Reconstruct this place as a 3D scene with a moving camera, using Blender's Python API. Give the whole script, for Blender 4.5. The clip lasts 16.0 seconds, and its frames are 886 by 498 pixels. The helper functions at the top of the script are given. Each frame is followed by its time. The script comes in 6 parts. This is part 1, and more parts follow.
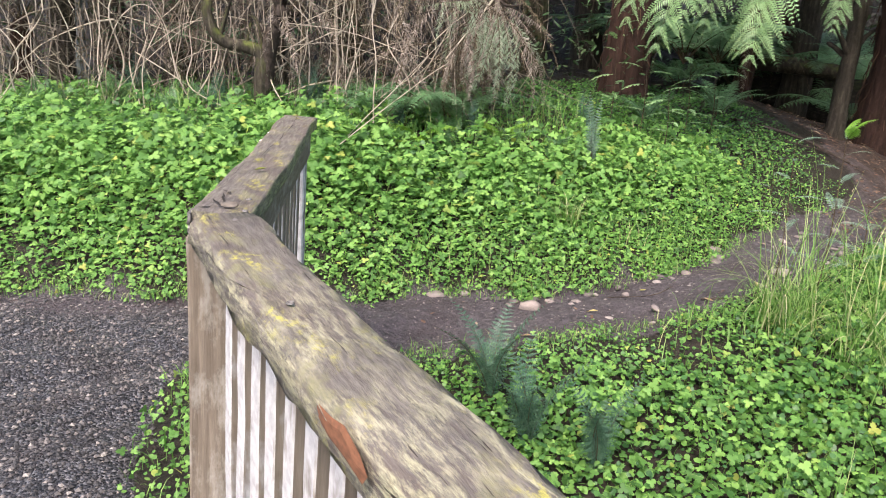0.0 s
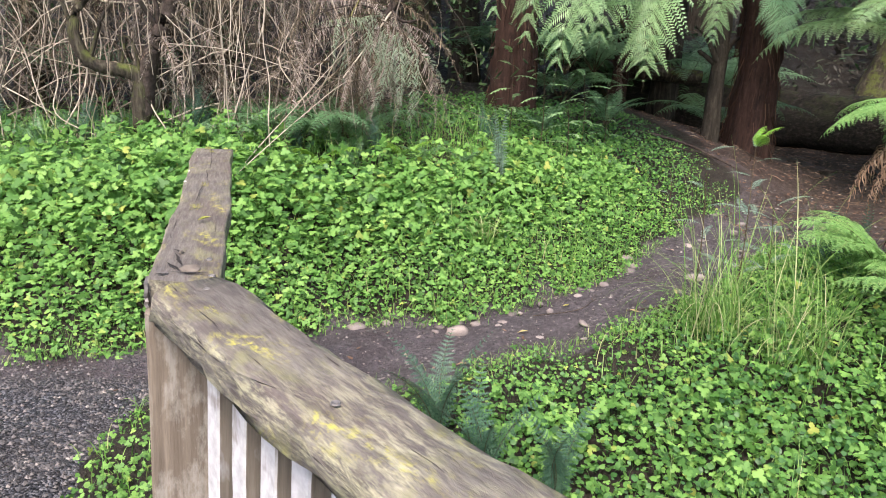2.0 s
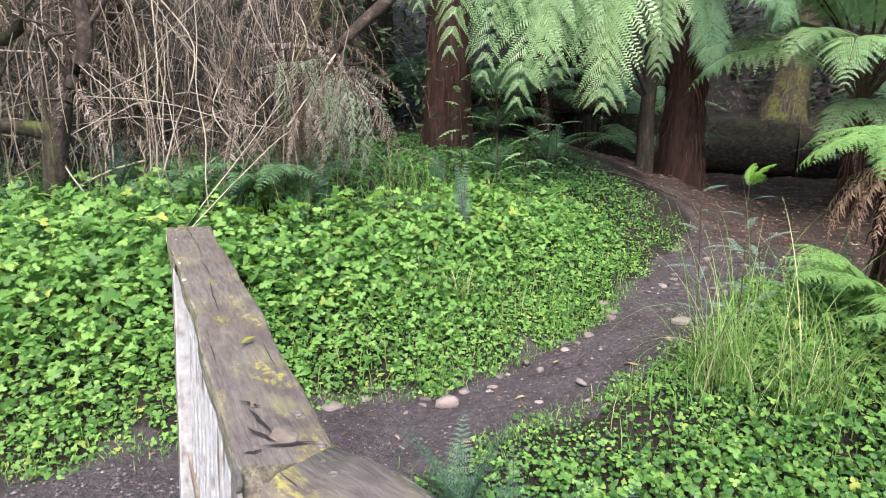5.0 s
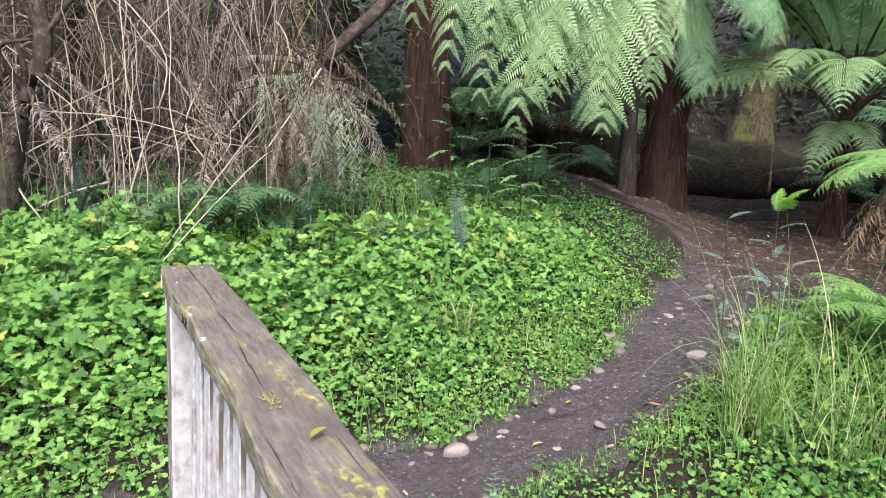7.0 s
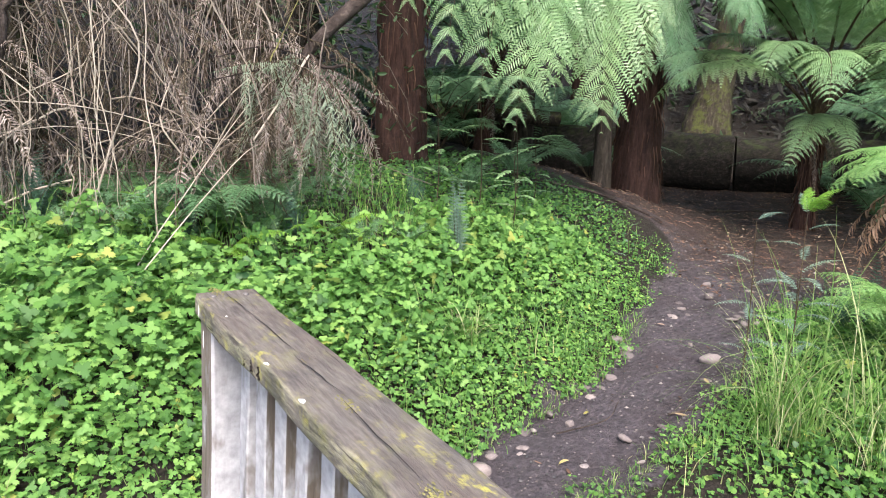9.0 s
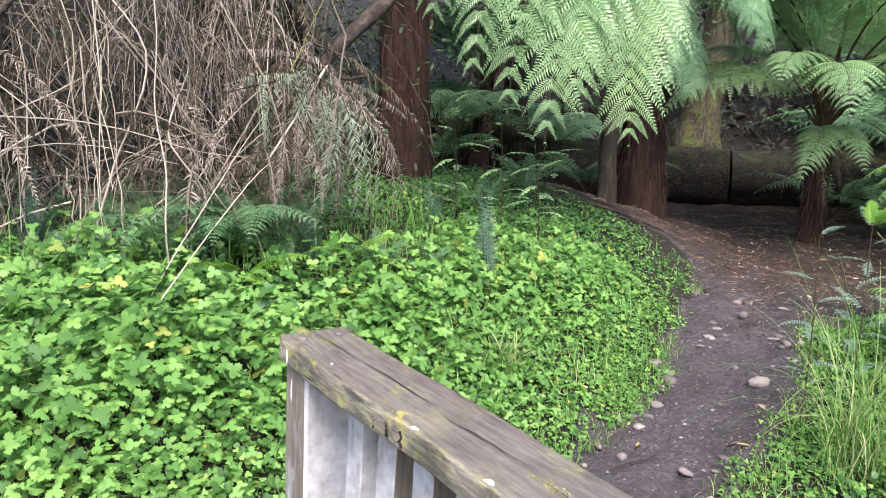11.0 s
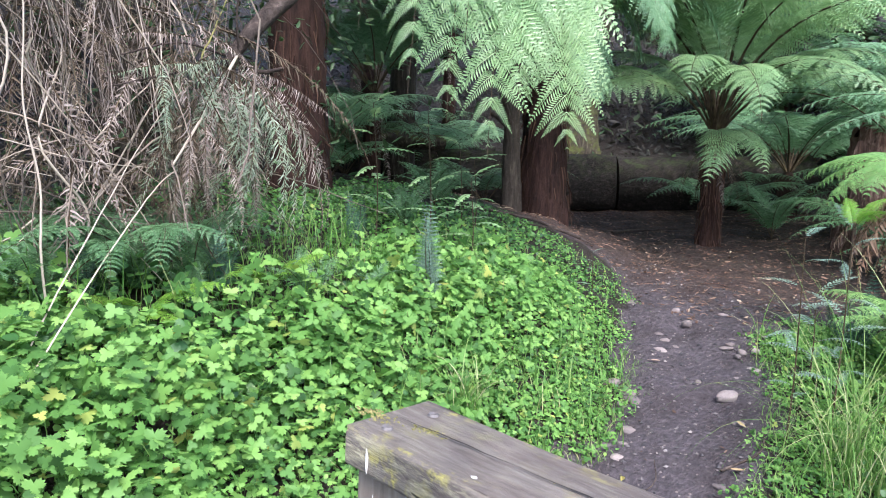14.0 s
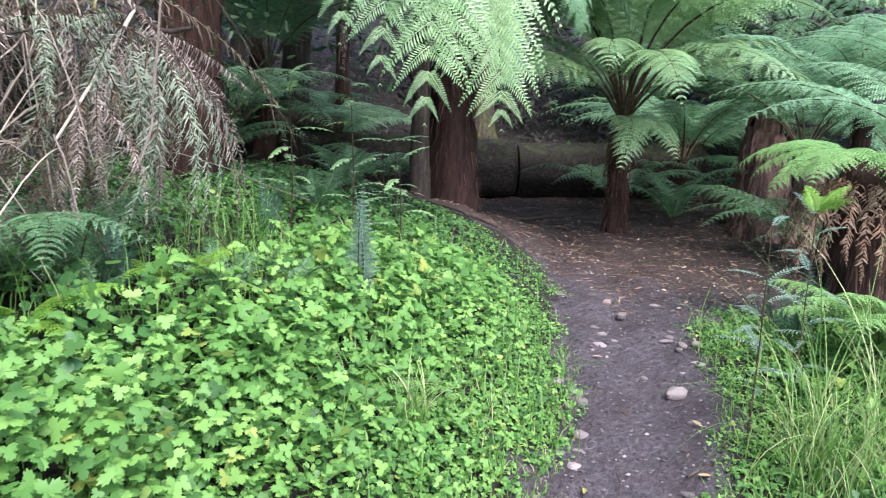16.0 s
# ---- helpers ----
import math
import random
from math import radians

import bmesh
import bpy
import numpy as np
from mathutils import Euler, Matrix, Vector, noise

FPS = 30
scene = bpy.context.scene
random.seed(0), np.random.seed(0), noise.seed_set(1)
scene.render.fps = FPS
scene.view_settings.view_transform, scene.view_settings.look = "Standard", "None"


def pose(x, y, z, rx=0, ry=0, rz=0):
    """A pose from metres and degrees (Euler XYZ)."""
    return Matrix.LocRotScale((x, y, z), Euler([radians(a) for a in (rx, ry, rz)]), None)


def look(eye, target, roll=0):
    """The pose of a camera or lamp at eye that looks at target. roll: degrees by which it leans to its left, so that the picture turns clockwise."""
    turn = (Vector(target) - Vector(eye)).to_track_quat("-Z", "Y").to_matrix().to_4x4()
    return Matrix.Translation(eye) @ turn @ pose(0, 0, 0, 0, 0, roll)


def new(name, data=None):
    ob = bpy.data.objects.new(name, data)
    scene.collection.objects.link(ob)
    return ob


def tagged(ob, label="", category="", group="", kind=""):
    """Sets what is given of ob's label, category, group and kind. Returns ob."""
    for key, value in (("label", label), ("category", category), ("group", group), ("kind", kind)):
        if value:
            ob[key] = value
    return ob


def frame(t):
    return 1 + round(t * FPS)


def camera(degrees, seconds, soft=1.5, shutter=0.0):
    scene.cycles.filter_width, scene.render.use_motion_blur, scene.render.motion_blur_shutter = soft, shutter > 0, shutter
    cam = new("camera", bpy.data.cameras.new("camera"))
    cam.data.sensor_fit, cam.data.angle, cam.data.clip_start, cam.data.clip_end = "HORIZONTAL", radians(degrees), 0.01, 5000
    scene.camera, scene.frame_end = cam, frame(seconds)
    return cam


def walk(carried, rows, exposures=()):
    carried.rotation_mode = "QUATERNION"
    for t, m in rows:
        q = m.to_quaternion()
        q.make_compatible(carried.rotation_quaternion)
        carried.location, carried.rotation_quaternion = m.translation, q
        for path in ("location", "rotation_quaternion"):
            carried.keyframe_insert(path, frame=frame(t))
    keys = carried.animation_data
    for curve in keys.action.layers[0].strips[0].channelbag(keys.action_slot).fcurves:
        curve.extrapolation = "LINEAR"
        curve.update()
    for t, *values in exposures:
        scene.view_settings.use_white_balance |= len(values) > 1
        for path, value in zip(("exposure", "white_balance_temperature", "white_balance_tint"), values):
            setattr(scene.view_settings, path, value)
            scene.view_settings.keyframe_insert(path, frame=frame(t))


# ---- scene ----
cam = camera(60.6, 16.0, soft=1.0, shutter=0.3)
PATH = [
    (0, (0.652, -2.138, 1.363), (0.579, -0.231, 0.764), 1.56),
    (0.5, (0.579, -2.080, 1.370), (0.604, -0.170, 0.776), 1.36),
    (1, (0.487, -2.022, 1.392), (0.627, -0.115, 0.806), 1.07),
    (1.5, (0.419, -1.979, 1.398), (0.632, -0.076, 0.822), 0.79),
    (2, (0.361, -1.907, 1.388), (0.628, -0.007, 0.822), 0.71),
    (2.5, (0.311, -1.812, 1.377), (0.611, 0.085, 0.819), 0.62),
    (3, (0.274, -1.714, 1.394), (0.605, 0.183, 0.853), 0.44),
    (3.5, (0.227, -1.623, 1.401), (0.588, 0.271, 0.870), 0.25),
    (4, (0.156, -1.534, 1.393), (0.561, 0.356, 0.877), -0.03),
    (4.5, (0.073, -1.462, 1.402), (0.531, 0.419, 0.899), -0.40),
    (5, (-0.016, -1.386, 1.435), (0.525, 0.477, 0.949), -0.86),
    (5.2, (-0.046, -1.332, 1.422), (0.526, 0.524, 0.943), -0.94),
    (7.5, (-0.221, -0.843, 1.407), (0.477, 0.981, 0.972), 0.14),
    (8, (-0.281, -0.729, 1.401), (0.458, 1.076, 0.956), 0.36),
    (8.5, (-0.349, -0.644, 1.428), (0.433, 1.139, 0.970), 0.29),
    (9, (-0.414, -0.529, 1.428), (0.412, 1.231, 0.957), 0.52),
    (11.3, (-0.595, -0.092, 1.372), (0.330, 1.631, 0.954), 0.11),
    (11.5, (-0.598, -0.057, 1.364), (0.348, 1.656, 0.950), 0.13),
    (12, (-0.636, 0.067, 1.344), (0.402, 1.729, 0.942), 0.12),
    (12.5, (-0.630, 0.180, 1.338), (0.495, 1.788, 0.951), -0.09),
    (13, (-0.677, 0.288, 1.332), (0.512, 1.850, 0.951), 0.48),
    (13.5, (-0.681, 0.384, 1.318), (0.528, 1.930, 0.934), 0.41),
    (14, (-0.667, 0.518, 1.294), (0.553, 2.054, 0.904), 0.12),
    (14.5, (-0.638, 0.626, 1.296), (0.589, 2.153, 0.892), -0.17),
    (15, (-0.634, 0.739, 1.273), (0.634, 2.229, 0.857), 0.38),
    (15.5, (-0.629, 0.842, 1.249), (0.711, 2.264, 0.824), 1.08),
    (16, (-0.606, 0.982, 1.237), (0.844, 2.294, 0.816), 1.66),
]
walk(cam, [(t, look(eye, target, roll)) for t, eye, target, roll in PATH],
     [(0, 2.0, 6850, 12), (4, 2.04, 6550, 12), (8, 2.04, 6500, 12), (11.5, 2.13, 6300, 14), (14.5, 2.15, 5850, 14), (16, 2.23, 5850, 16)])

# ---- world and light ----
SUN_ELEV, SUN_AZ = radians(58), radians(200)
world = bpy.data.worlds.new("overcast_sky")
scene.world = world
world.use_nodes = True
wn = world.node_tree.nodes
sky = wn.new("ShaderNodeTexSky")
sky.sky_type, sky.sun_disc = "NISHITA", False
sky.sun_elevation, sky.sun_rotation = SUN_ELEV, SUN_AZ
sky.dust_density = 3.0
world.node_tree.links.new(sky.outputs[0], wn["Background"].inputs[0])
wn["Background"].inputs[1].default_value = 0.13
sun_data = bpy.data.lights.new("sun", "SUN")
sun_data.energy, sun_data.angle, sun_data.color = 1.4, radians(25), (1.0, 0.96, 0.9)
sun = new("sun", sun_data)
sun.matrix_world = look((0, 0, 20), (-20 * math.sin(SUN_AZ) / math.tan(SUN_ELEV), -20 * math.cos(SUN_AZ) / math.tan(SUN_ELEV), 0))


# ---- materials ----
class Mat:
    """A small builder for node materials."""

    def __init__(self, name):
        self.m = bpy.data.materials.new(name)
        self.m.use_nodes = True
        self.t = self.m.node_tree
        self.b = self.t.nodes["Principled BSDF"]
        self.out = self.t.nodes["Material Output"]

    def n(self, kind, **ins):
        node = self.t.nodes.new("ShaderNode" + kind)
        for key, value in ins.items():
            sock = node.inputs[int(key[1:])] if key[0] == "i" and key[1:].isdigit() else node.inputs[key]
            if isinstance(value, bpy.types.NodeSocket):
                self.t.links.new(value, sock)
            else:
                sock.default_value = value
        return node

    def link(self, a, b):
        self.t.links.new(a, b)

    def coord(self, scale=(1, 1, 1), space="Object"):
        c = self.n("TexCoord").outputs[space]
        return self.n("Mapping", Vector=c, Scale=scale).outputs[0]

    def noise(self, vec, scale, detail=4.0, rough=0.6):
        return self.n("TexNoise", Vector=vec, Scale=scale, Detail=detail, Roughness=rough).outputs[0]

    def ramp(self, fac, stops):
        r = self.n("ValToRGB", Fac=fac)
        e = r.color_ramp.elements
        while len(e) < len(stops):
            e.new(0.5)
        for el, (p, c) in zip(e, stops):
            el.position, el.color = p, (*c, 1.0)
        return r.outputs[0]

    def mix(self, fac, a, b):
        m = self.n("MixRGB", Fac=fac)
        for sock, v in ((m.inputs[1], a), (m.inputs[2], b)):
            if isinstance(v, bpy.types.NodeSocket):
                self.link(v, sock)
            else:
                sock.default_value = (*v, 1.0)
        return m.outputs[0]

    def step(self, fac, lo, hi):
        return self.n("MapRange", **{"Value": fac, "From Min": lo, "From Max": hi}).outputs[0]

    def math(self, op, a, b=0.0):
        m = self.n("Math", i0=a, i1=b)
        m.operation = op
        return m.outputs[0]

    def bump(self, height, strength=0.5, dist=0.01):
        self.link(self.n("Bump", Height=height, Strength=strength, Distance=dist).outputs[0], self.b.inputs["Normal"])

    def set(self, color=None, rough=None, spec=None):
        for key, v in (("Base Color", color), ("Roughness", rough), ("Specular IOR Level", spec)):
            if v is None:
                continue
            if isinstance(v, bpy.types.NodeSocket):
                self.link(v, self.b.inputs[key])
            else:
                self.b.inputs[key].default_value = (*v, 1.0) if key == "Base Color" else v
        return self

    def translucent(self, color, share):
        tr = self.n("BsdfTranslucent", Color=color)
        mx = self.n("MixShader", Fac=share)
        self.link(self.b.outputs[0], mx.inputs[1])
        self.link(tr.outputs[0], mx.inputs[2])
        self.link(mx.outputs[0], self.out.inputs[0])


def leaf_material(name, stops, share=0.3, rough=0.45, spec=0.35, patch=1.5, patch_amount=0.5, alt=None):
    """Leaf green: a tone for every leaf, and drifts of another tone over the patch."""
    m = Mat(name)
    rnd = m.n("NewGeometry").outputs["Random Per Island"]
    col = m.ramp(rnd, stops)
    drift = m.step(m.noise(m.coord(), patch, 3.0), 0.42, 0.65)
    other = alt or tuple(c * f for c, f in zip(stops[1][1], (0.6, 0.75, 0.8)))
    col = m.mix(m.math("MULTIPLY", drift, patch_amount), col, other)
    m.set(col, rough, spec)
    m.translucent(col, share)
    return m.m


LEAF = leaf_material("buttercup_leaf", [(0.0, (0.045, 0.11, 0.028)), (0.25, (0.1, 0.22, 0.052)), (0.65, (0.18, 0.35, 0.082)), (0.96, (0.265, 0.44, 0.11)), (0.998, (0.4, 0.41, 0.1))], 0.42, 0.5, 0.25, patch=2.2, patch_amount=0.45, alt=(0.09, 0.22, 0.045))
# Creeper green kept deep: shade behind the bank is put into this tone.
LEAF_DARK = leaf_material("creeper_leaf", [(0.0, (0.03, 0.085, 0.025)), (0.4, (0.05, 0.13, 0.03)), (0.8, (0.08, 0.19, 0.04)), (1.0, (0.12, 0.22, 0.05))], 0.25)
GRASS = leaf_material("grass_blade", [(0.0, (0.08, 0.19, 0.03)), (0.5, (0.14, 0.28, 0.05)), (0.85, (0.24, 0.33, 0.1)), (1.0, (0.42, 0.38, 0.2))], 0.3)
FERN_LIGHT = leaf_material("fern_light_green", [(0.0, (0.19, 0.32, 0.13)), (0.5, (0.27, 0.42, 0.18)), (1.0, (0.34, 0.48, 0.23))], 0.35, 0.38, 0.6)
FERN_GREEN = leaf_material("fern_green", [(0.0, (0.06, 0.135, 0.052)), (0.5, (0.11, 0.22, 0.093)), (1.0, (0.18, 0.31, 0.15))], 0.3, 0.4, 0.5)
FERN_BRIGHT = leaf_material("fern_yellow_green", [(0.0, (0.12, 0.28, 0.03)), (0.5, (0.17, 0.34, 0.04)), (1.0, (0.24, 0.38, 0.06))], 0.35)
FERN_MID = leaf_material("fern_fresh_green", [(0.0, (0.15, 0.29, 0.14)), (0.5, (0.23, 0.4, 0.21)), (1.0, (0.32, 0.48, 0.29))], 0.5)
FERN_FRESH = leaf_material("bracken_green", [(0.0, (0.13, 0.27, 0.07)), (0.5, (0.19, 0.35, 0.1)), (1.0, (0.27, 0.43, 0.14))], 0.35)
FERN_SILVER = leaf_material("silver_green", [(0.0, (0.1, 0.165, 0.115)), (0.5, (0.16, 0.24, 0.175)), (1.0, (0.24, 0.325, 0.25))], 0.3)
FERN_BLUE = leaf_material("fern_blue_green", [(0.0, (0.035, 0.08, 0.05)), (0.5, (0.06, 0.125, 0.08)), (1.0, (0.11, 0.19, 0.125))], 0.25)
FERN_DEAD = leaf_material("dead_fern_brown", [(0.0, (0.03, 0.02, 0.016)), (0.5, (0.085, 0.06, 0.043)), (1.0, (0.22, 0.165, 0.12))], 0.2, 0.8, 0.1, alt=(0.13, 0.12, 0.08))
FERN_RUST = leaf_material("dead_fern_rust", [(0.0, (0.17, 0.095, 0.06)), (0.5, (0.32, 0.19, 0.125)), (1.0, (0.46, 0.31, 0.22))], 0.2, 0.8, 0.1)
FERN_PALE = leaf_material("withered_fern_pale", [(0.0, (0.13, 0.095, 0.083)), (0.5, (0.26, 0.205, 0.18)), (1.0, (0.44, 0.37, 0.33))], 0.2, 0.8, 0.1, alt=(0.15, 0.14, 0.1))
FERN_GREY = leaf_material("withered_fern_grey_green", [(0.0, (0.14, 0.17, 0.105)), (0.5, (0.24, 0.28, 0.19)), (1.0, (0.36, 0.38, 0.29))], 0.2, 0.8, 0.1)
FIBRE = leaf_material("trunk_fibre", [(0.0, (0.02, 0.011, 0.008)), (0.6, (0.06, 0.032, 0.023)), (1.0, (0.13, 0.075, 0.05))], 0.0, 0.9, 0.1)
WOODS_LEAF = leaf_material("woods_leaf", [(0.0, (0.03, 0.06, 0.025)), (0.5, (0.05, 0.1, 0.035)), (1.0, (0.09, 0.13, 0.05))], 0.25, patch=0.4)
LITTER = leaf_material("leaf_litter", [(0.0, (0.06, 0.035, 0.025)), (0.5, (0.14, 0.08, 0.055)), (0.9, (0.26, 0.17, 0.12)), (1.0, (0.45, 0.36, 0.25))], 0.05, 0.7, 0.2)
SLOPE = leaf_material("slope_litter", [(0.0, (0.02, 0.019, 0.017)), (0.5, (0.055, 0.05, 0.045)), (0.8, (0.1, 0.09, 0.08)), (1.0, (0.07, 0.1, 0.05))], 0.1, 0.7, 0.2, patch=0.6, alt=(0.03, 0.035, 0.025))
CANE = leaf_material("dry_cane", [(0.0, (0.03, 0.024, 0.02)), (0.4, (0.11, 0.087, 0.072)), (0.8, (0.29, 0.235, 0.185)), (1.0, (0.52, 0.45, 0.355))], 0.0, 0.75, 0.2, alt=(0.12, 0.11, 0.07))
CANE_PALE = leaf_material("pale_cane", [(0.0, (0.26, 0.205, 0.16)), (1.0, (0.48, 0.41, 0.33))], 0.0, 0.7, 0.2, alt=(0.38, 0.33, 0.26))


def bark_material(name, dark, mid, light, moss=0.0, moss_col=(0.12, 0.16, 0.03), stretch=(9, 9, 1.2)):
    m = Mat(name)
    v = m.coord(stretch)
    g = m.noise(v, 3.0, 6.0, 0.7)
    col = m.ramp(g, [(0.3, dark), (0.55, mid), (0.75, light)])
    fleck = m.step(m.noise(m.coord(), 18.0, 4.0), 0.55, 0.75)
    col = m.mix(m.math("MULTIPLY", fleck, 0.4), col, light)
    if moss:
        up = m.n("SeparateXYZ", Vector=m.n("NewGeometry").outputs["Normal"]).outputs[2]
        mm = m.math("MULTIPLY", m.step(m.noise(m.coord(), 7.0, 6.0, 0.7), 0.47, 0.62), m.step(up, 0.3 - moss, 1.0 - moss))
        col = m.mix(mm, col, moss_col)
    m.set(col, 0.85, 0.2)
    m.bump(g, 0.9, 0.03)
    return m.m


BARK_RED = bark_material("tree_fern_bark", (0.012, 0.007, 0.006), (0.04, 0.02, 0.015), (0.085, 0.045, 0.035))
BARK_DARK = bark_material("dark_bark", (0.015, 0.012, 0.01), (0.05, 0.04, 0.03), (0.11, 0.09, 0.07))
BARK_MOSS = bark_material("mossy_bark", (0.012, 0.01, 0.008), (0.045, 0.036, 0.027), (0.13, 0.115, 0.075), 0.6, (0.075, 0.085, 0.022))
BARK_LOG = bark_material("log_bark", (0.007, 0.006, 0.005), (0.026, 0.021, 0.017), (0.085, 0.066, 0.056), 0.08, (0.045, 0.058, 0.02), (1.2, 9, 9))
BARK_STUMP = bark_material("stump_bark", (0.05, 0.03, 0.024), (0.17, 0.1, 0.078), (0.36, 0.26, 0.21))
STALK = bark_material("frond_stalk", (0.03, 0.02, 0.012), (0.07, 0.05, 0.03), (0.12, 0.1, 0.05))
BRANCH = bark_material("bare_branch", (0.018, 0.013, 0.011), (0.05, 0.037, 0.03), (0.13, 0.1, 0.085), 0.0, (0, 0, 0), (5, 5, 5))


def tall_grass_material():
    m = Mat("tall_grass")
    col = m.ramp(m.n("ObjectInfo").outputs["Random"], [(0.0, (0.07, 0.17, 0.03)), (0.5, (0.14, 0.28, 0.055)), (0.8, (0.28, 0.36, 0.13)), (1.0, (0.5, 0.45, 0.28))])
    col = m.mix(m.step(m.noise(m.coord(), 6.0, 2.0), 0.5, 0.75), col, (0.35, 0.34, 0.16))
    m.set(col, 0.5, 0.3)
    m.translucent(col, 0.3)
    return m.m


GRASS_TALL = tall_grass_material()


def wood_cap_material(name, worn):
    """Grey-brown weathered timber with grain along x, pale worn streaks, yellow-green lichen and dark damp."""
    m = Mat(name)
    g = m.noise(m.coord((6, 50, 50)), 2.0, 8.0, 0.7)
    big = m.noise(m.coord((1.0, 3.0, 3.0)), 2.4, 4.0)
    col = m.ramp(g, [(0.3, (0.064, 0.054, 0.047)), (0.5, (0.106, 0.091, 0.08)), (0.7, (0.155, 0.135, 0.12))])
    col = m.mix(m.math("MULTIPLY", m.step(big, 0.5, 0.62), 0.5), col, (0.085, 0.062, 0.055))
    mott = m.noise(m.coord((1, 1.3, 1)), 11.0, 6.0, 0.7)
    col = m.mix(m.math("MULTIPLY", m.step(mott, 0.52, 0.68), 0.65), col, (0.05, 0.041, 0.04))
    col = m.mix(m.math("MULTIPLY", m.step(mott, 0.48, 0.32), 0.4), col, (0.2, 0.17, 0.145))
    up = m.n("SeparateXYZ", Vector=m.n("NewGeometry").outputs["Normal"]).outputs[2]
    flank = m.step(up, 0.93, 0.6)
    along = m.n("SeparateXYZ", Vector=m.coord()).outputs[0]
    patch = m.math("MULTIPLY", m.step(m.noise(m.coord((1, 2.2, 2)), 2.6, 4.0, 0.65), 0.38, 0.52), m.math("MULTIPLY", m.step(along, 0.25, 0.8), worn))
    pale = m.math("MULTIPLY", m.step(m.noise(m.coord((3.5, 16, 16)), 4.0, 8.0, 0.8), 0.46, 0.6), m.math("MAXIMUM", patch, flank))
    col = m.mix(m.math("MULTIPLY", pale, 0.85), col, m.mix(m.noise(m.coord(), 9.0, 3.0), (0.34, 0.3, 0.235), (0.32, 0.31, 0.17)))
    col = m.mix(m.math("MULTIPLY", m.step(m.noise(m.coord((1, 1.5, 1)), 7.0, 5.0, 0.7), 0.55, 0.66), 0.55), col, (0.17, 0.16, 0.075))
    lich = m.math("MULTIPLY", m.step(m.noise(m.coord((1, 1.6, 1)), 34.0, 5.0, 0.75), 0.5, 0.62), m.step(m.noise(m.coord((1, 2.5, 2)), 4.2, 3.0), 0.54, 0.68))
    col = m.mix(lich, col, (0.33, 0.3, 0.07))
    crack = m.step(m.noise(m.coord((1.2, 60, 60)), 1.6, 3.0), 0.66, 0.7)
    col = m.mix(crack, col, (0.03, 0.022, 0.018))
    m.set(col, m.step(g, 0.9, 0.2), 0.25)
    m.bump(m.math("SUBTRACT", g, m.math("MULTIPLY", crack, 0.7)), 0.6, 0.006)
    return m.m


def pale_wood_material(name, sx, sy):
    """Pale lichen-crusted upright timber: whitish crust over grey-brown."""
    m = Mat(name)
    g = m.noise(m.coord((26, 26, 1.4)), 2.2, 7.0, 0.7)
    base = m.ramp(g, [(0.3, (0.1, 0.08, 0.06)), (0.55, (0.19, 0.155, 0.125)), (0.75, (0.27, 0.23, 0.19))])
    world_c = m.n("NewGeometry").outputs["Position"]
    nrm = m.n("SeparateXYZ", Vector=m.n("NewGeometry").outputs["Normal"]).outputs
    hgt = m.n("SeparateXYZ", Vector=world_c).outputs[2]
    # Paler crust on faces turned by sx, sy, and lower down.
    crust_bias = m.math("ADD", m.math("ADD", m.math("MULTIPLY", nrm[0], sx), m.math("MULTIPLY", nrm[1], sy)), m.math("MULTIPLY", m.math("SUBTRACT", 0.5, hgt), 0.25))
    crust = m.step(m.math("ADD", m.noise(m.n("Mapping", Vector=world_c, Scale=(5, 5, 1.6)).outputs[0], 1.7, 5.0, 0.65), crust_bias), 0.49, 0.62)
    pale = m.ramp(m.noise(m.coord(), 30.0, 4.0), [(0.3, (0.3, 0.285, 0.285)), (0.7, (0.52, 0.5, 0.5))])
    col = m.mix(crust, base, pale)
    stain = m.math("MULTIPLY", m.step(m.noise(m.n("Mapping", Vector=world_c, Scale=(4, 4, 2)).outputs[0], 4.0, 3.0), 0.58, 0.68), 0.6)
    col = m.mix(stain, col, (0.13, 0.1, 0.075))
    m.set(col, 0.85, 0.2)
    m.bump(g, 0.5, 0.005)
    return m.m


def post_wood_material():
    m = Mat("post_timber")
    g = m.noise(m.coord((20, 20, 1.2)), 2.2, 7.0, 0.7)
    col = m.ramp(g, [(0.3, (0.08, 0.062, 0.047)), (0.55, (0.17, 0.135, 0.105)), (0.75, (0.28, 0.235, 0.19))])
    crust = m.step(m.noise(m.coord((1, 1, 0.4)), 14.0, 6.0, 0.7), 0.5, 0.62)
    col = m.mix(m.math("MULTIPLY", crust, 0.4), col, (0.42, 0.39, 0.35))
    m.set(col, 0.85, 0.2)
    m.bump(g, 0.6, 0.006)
    return m.m


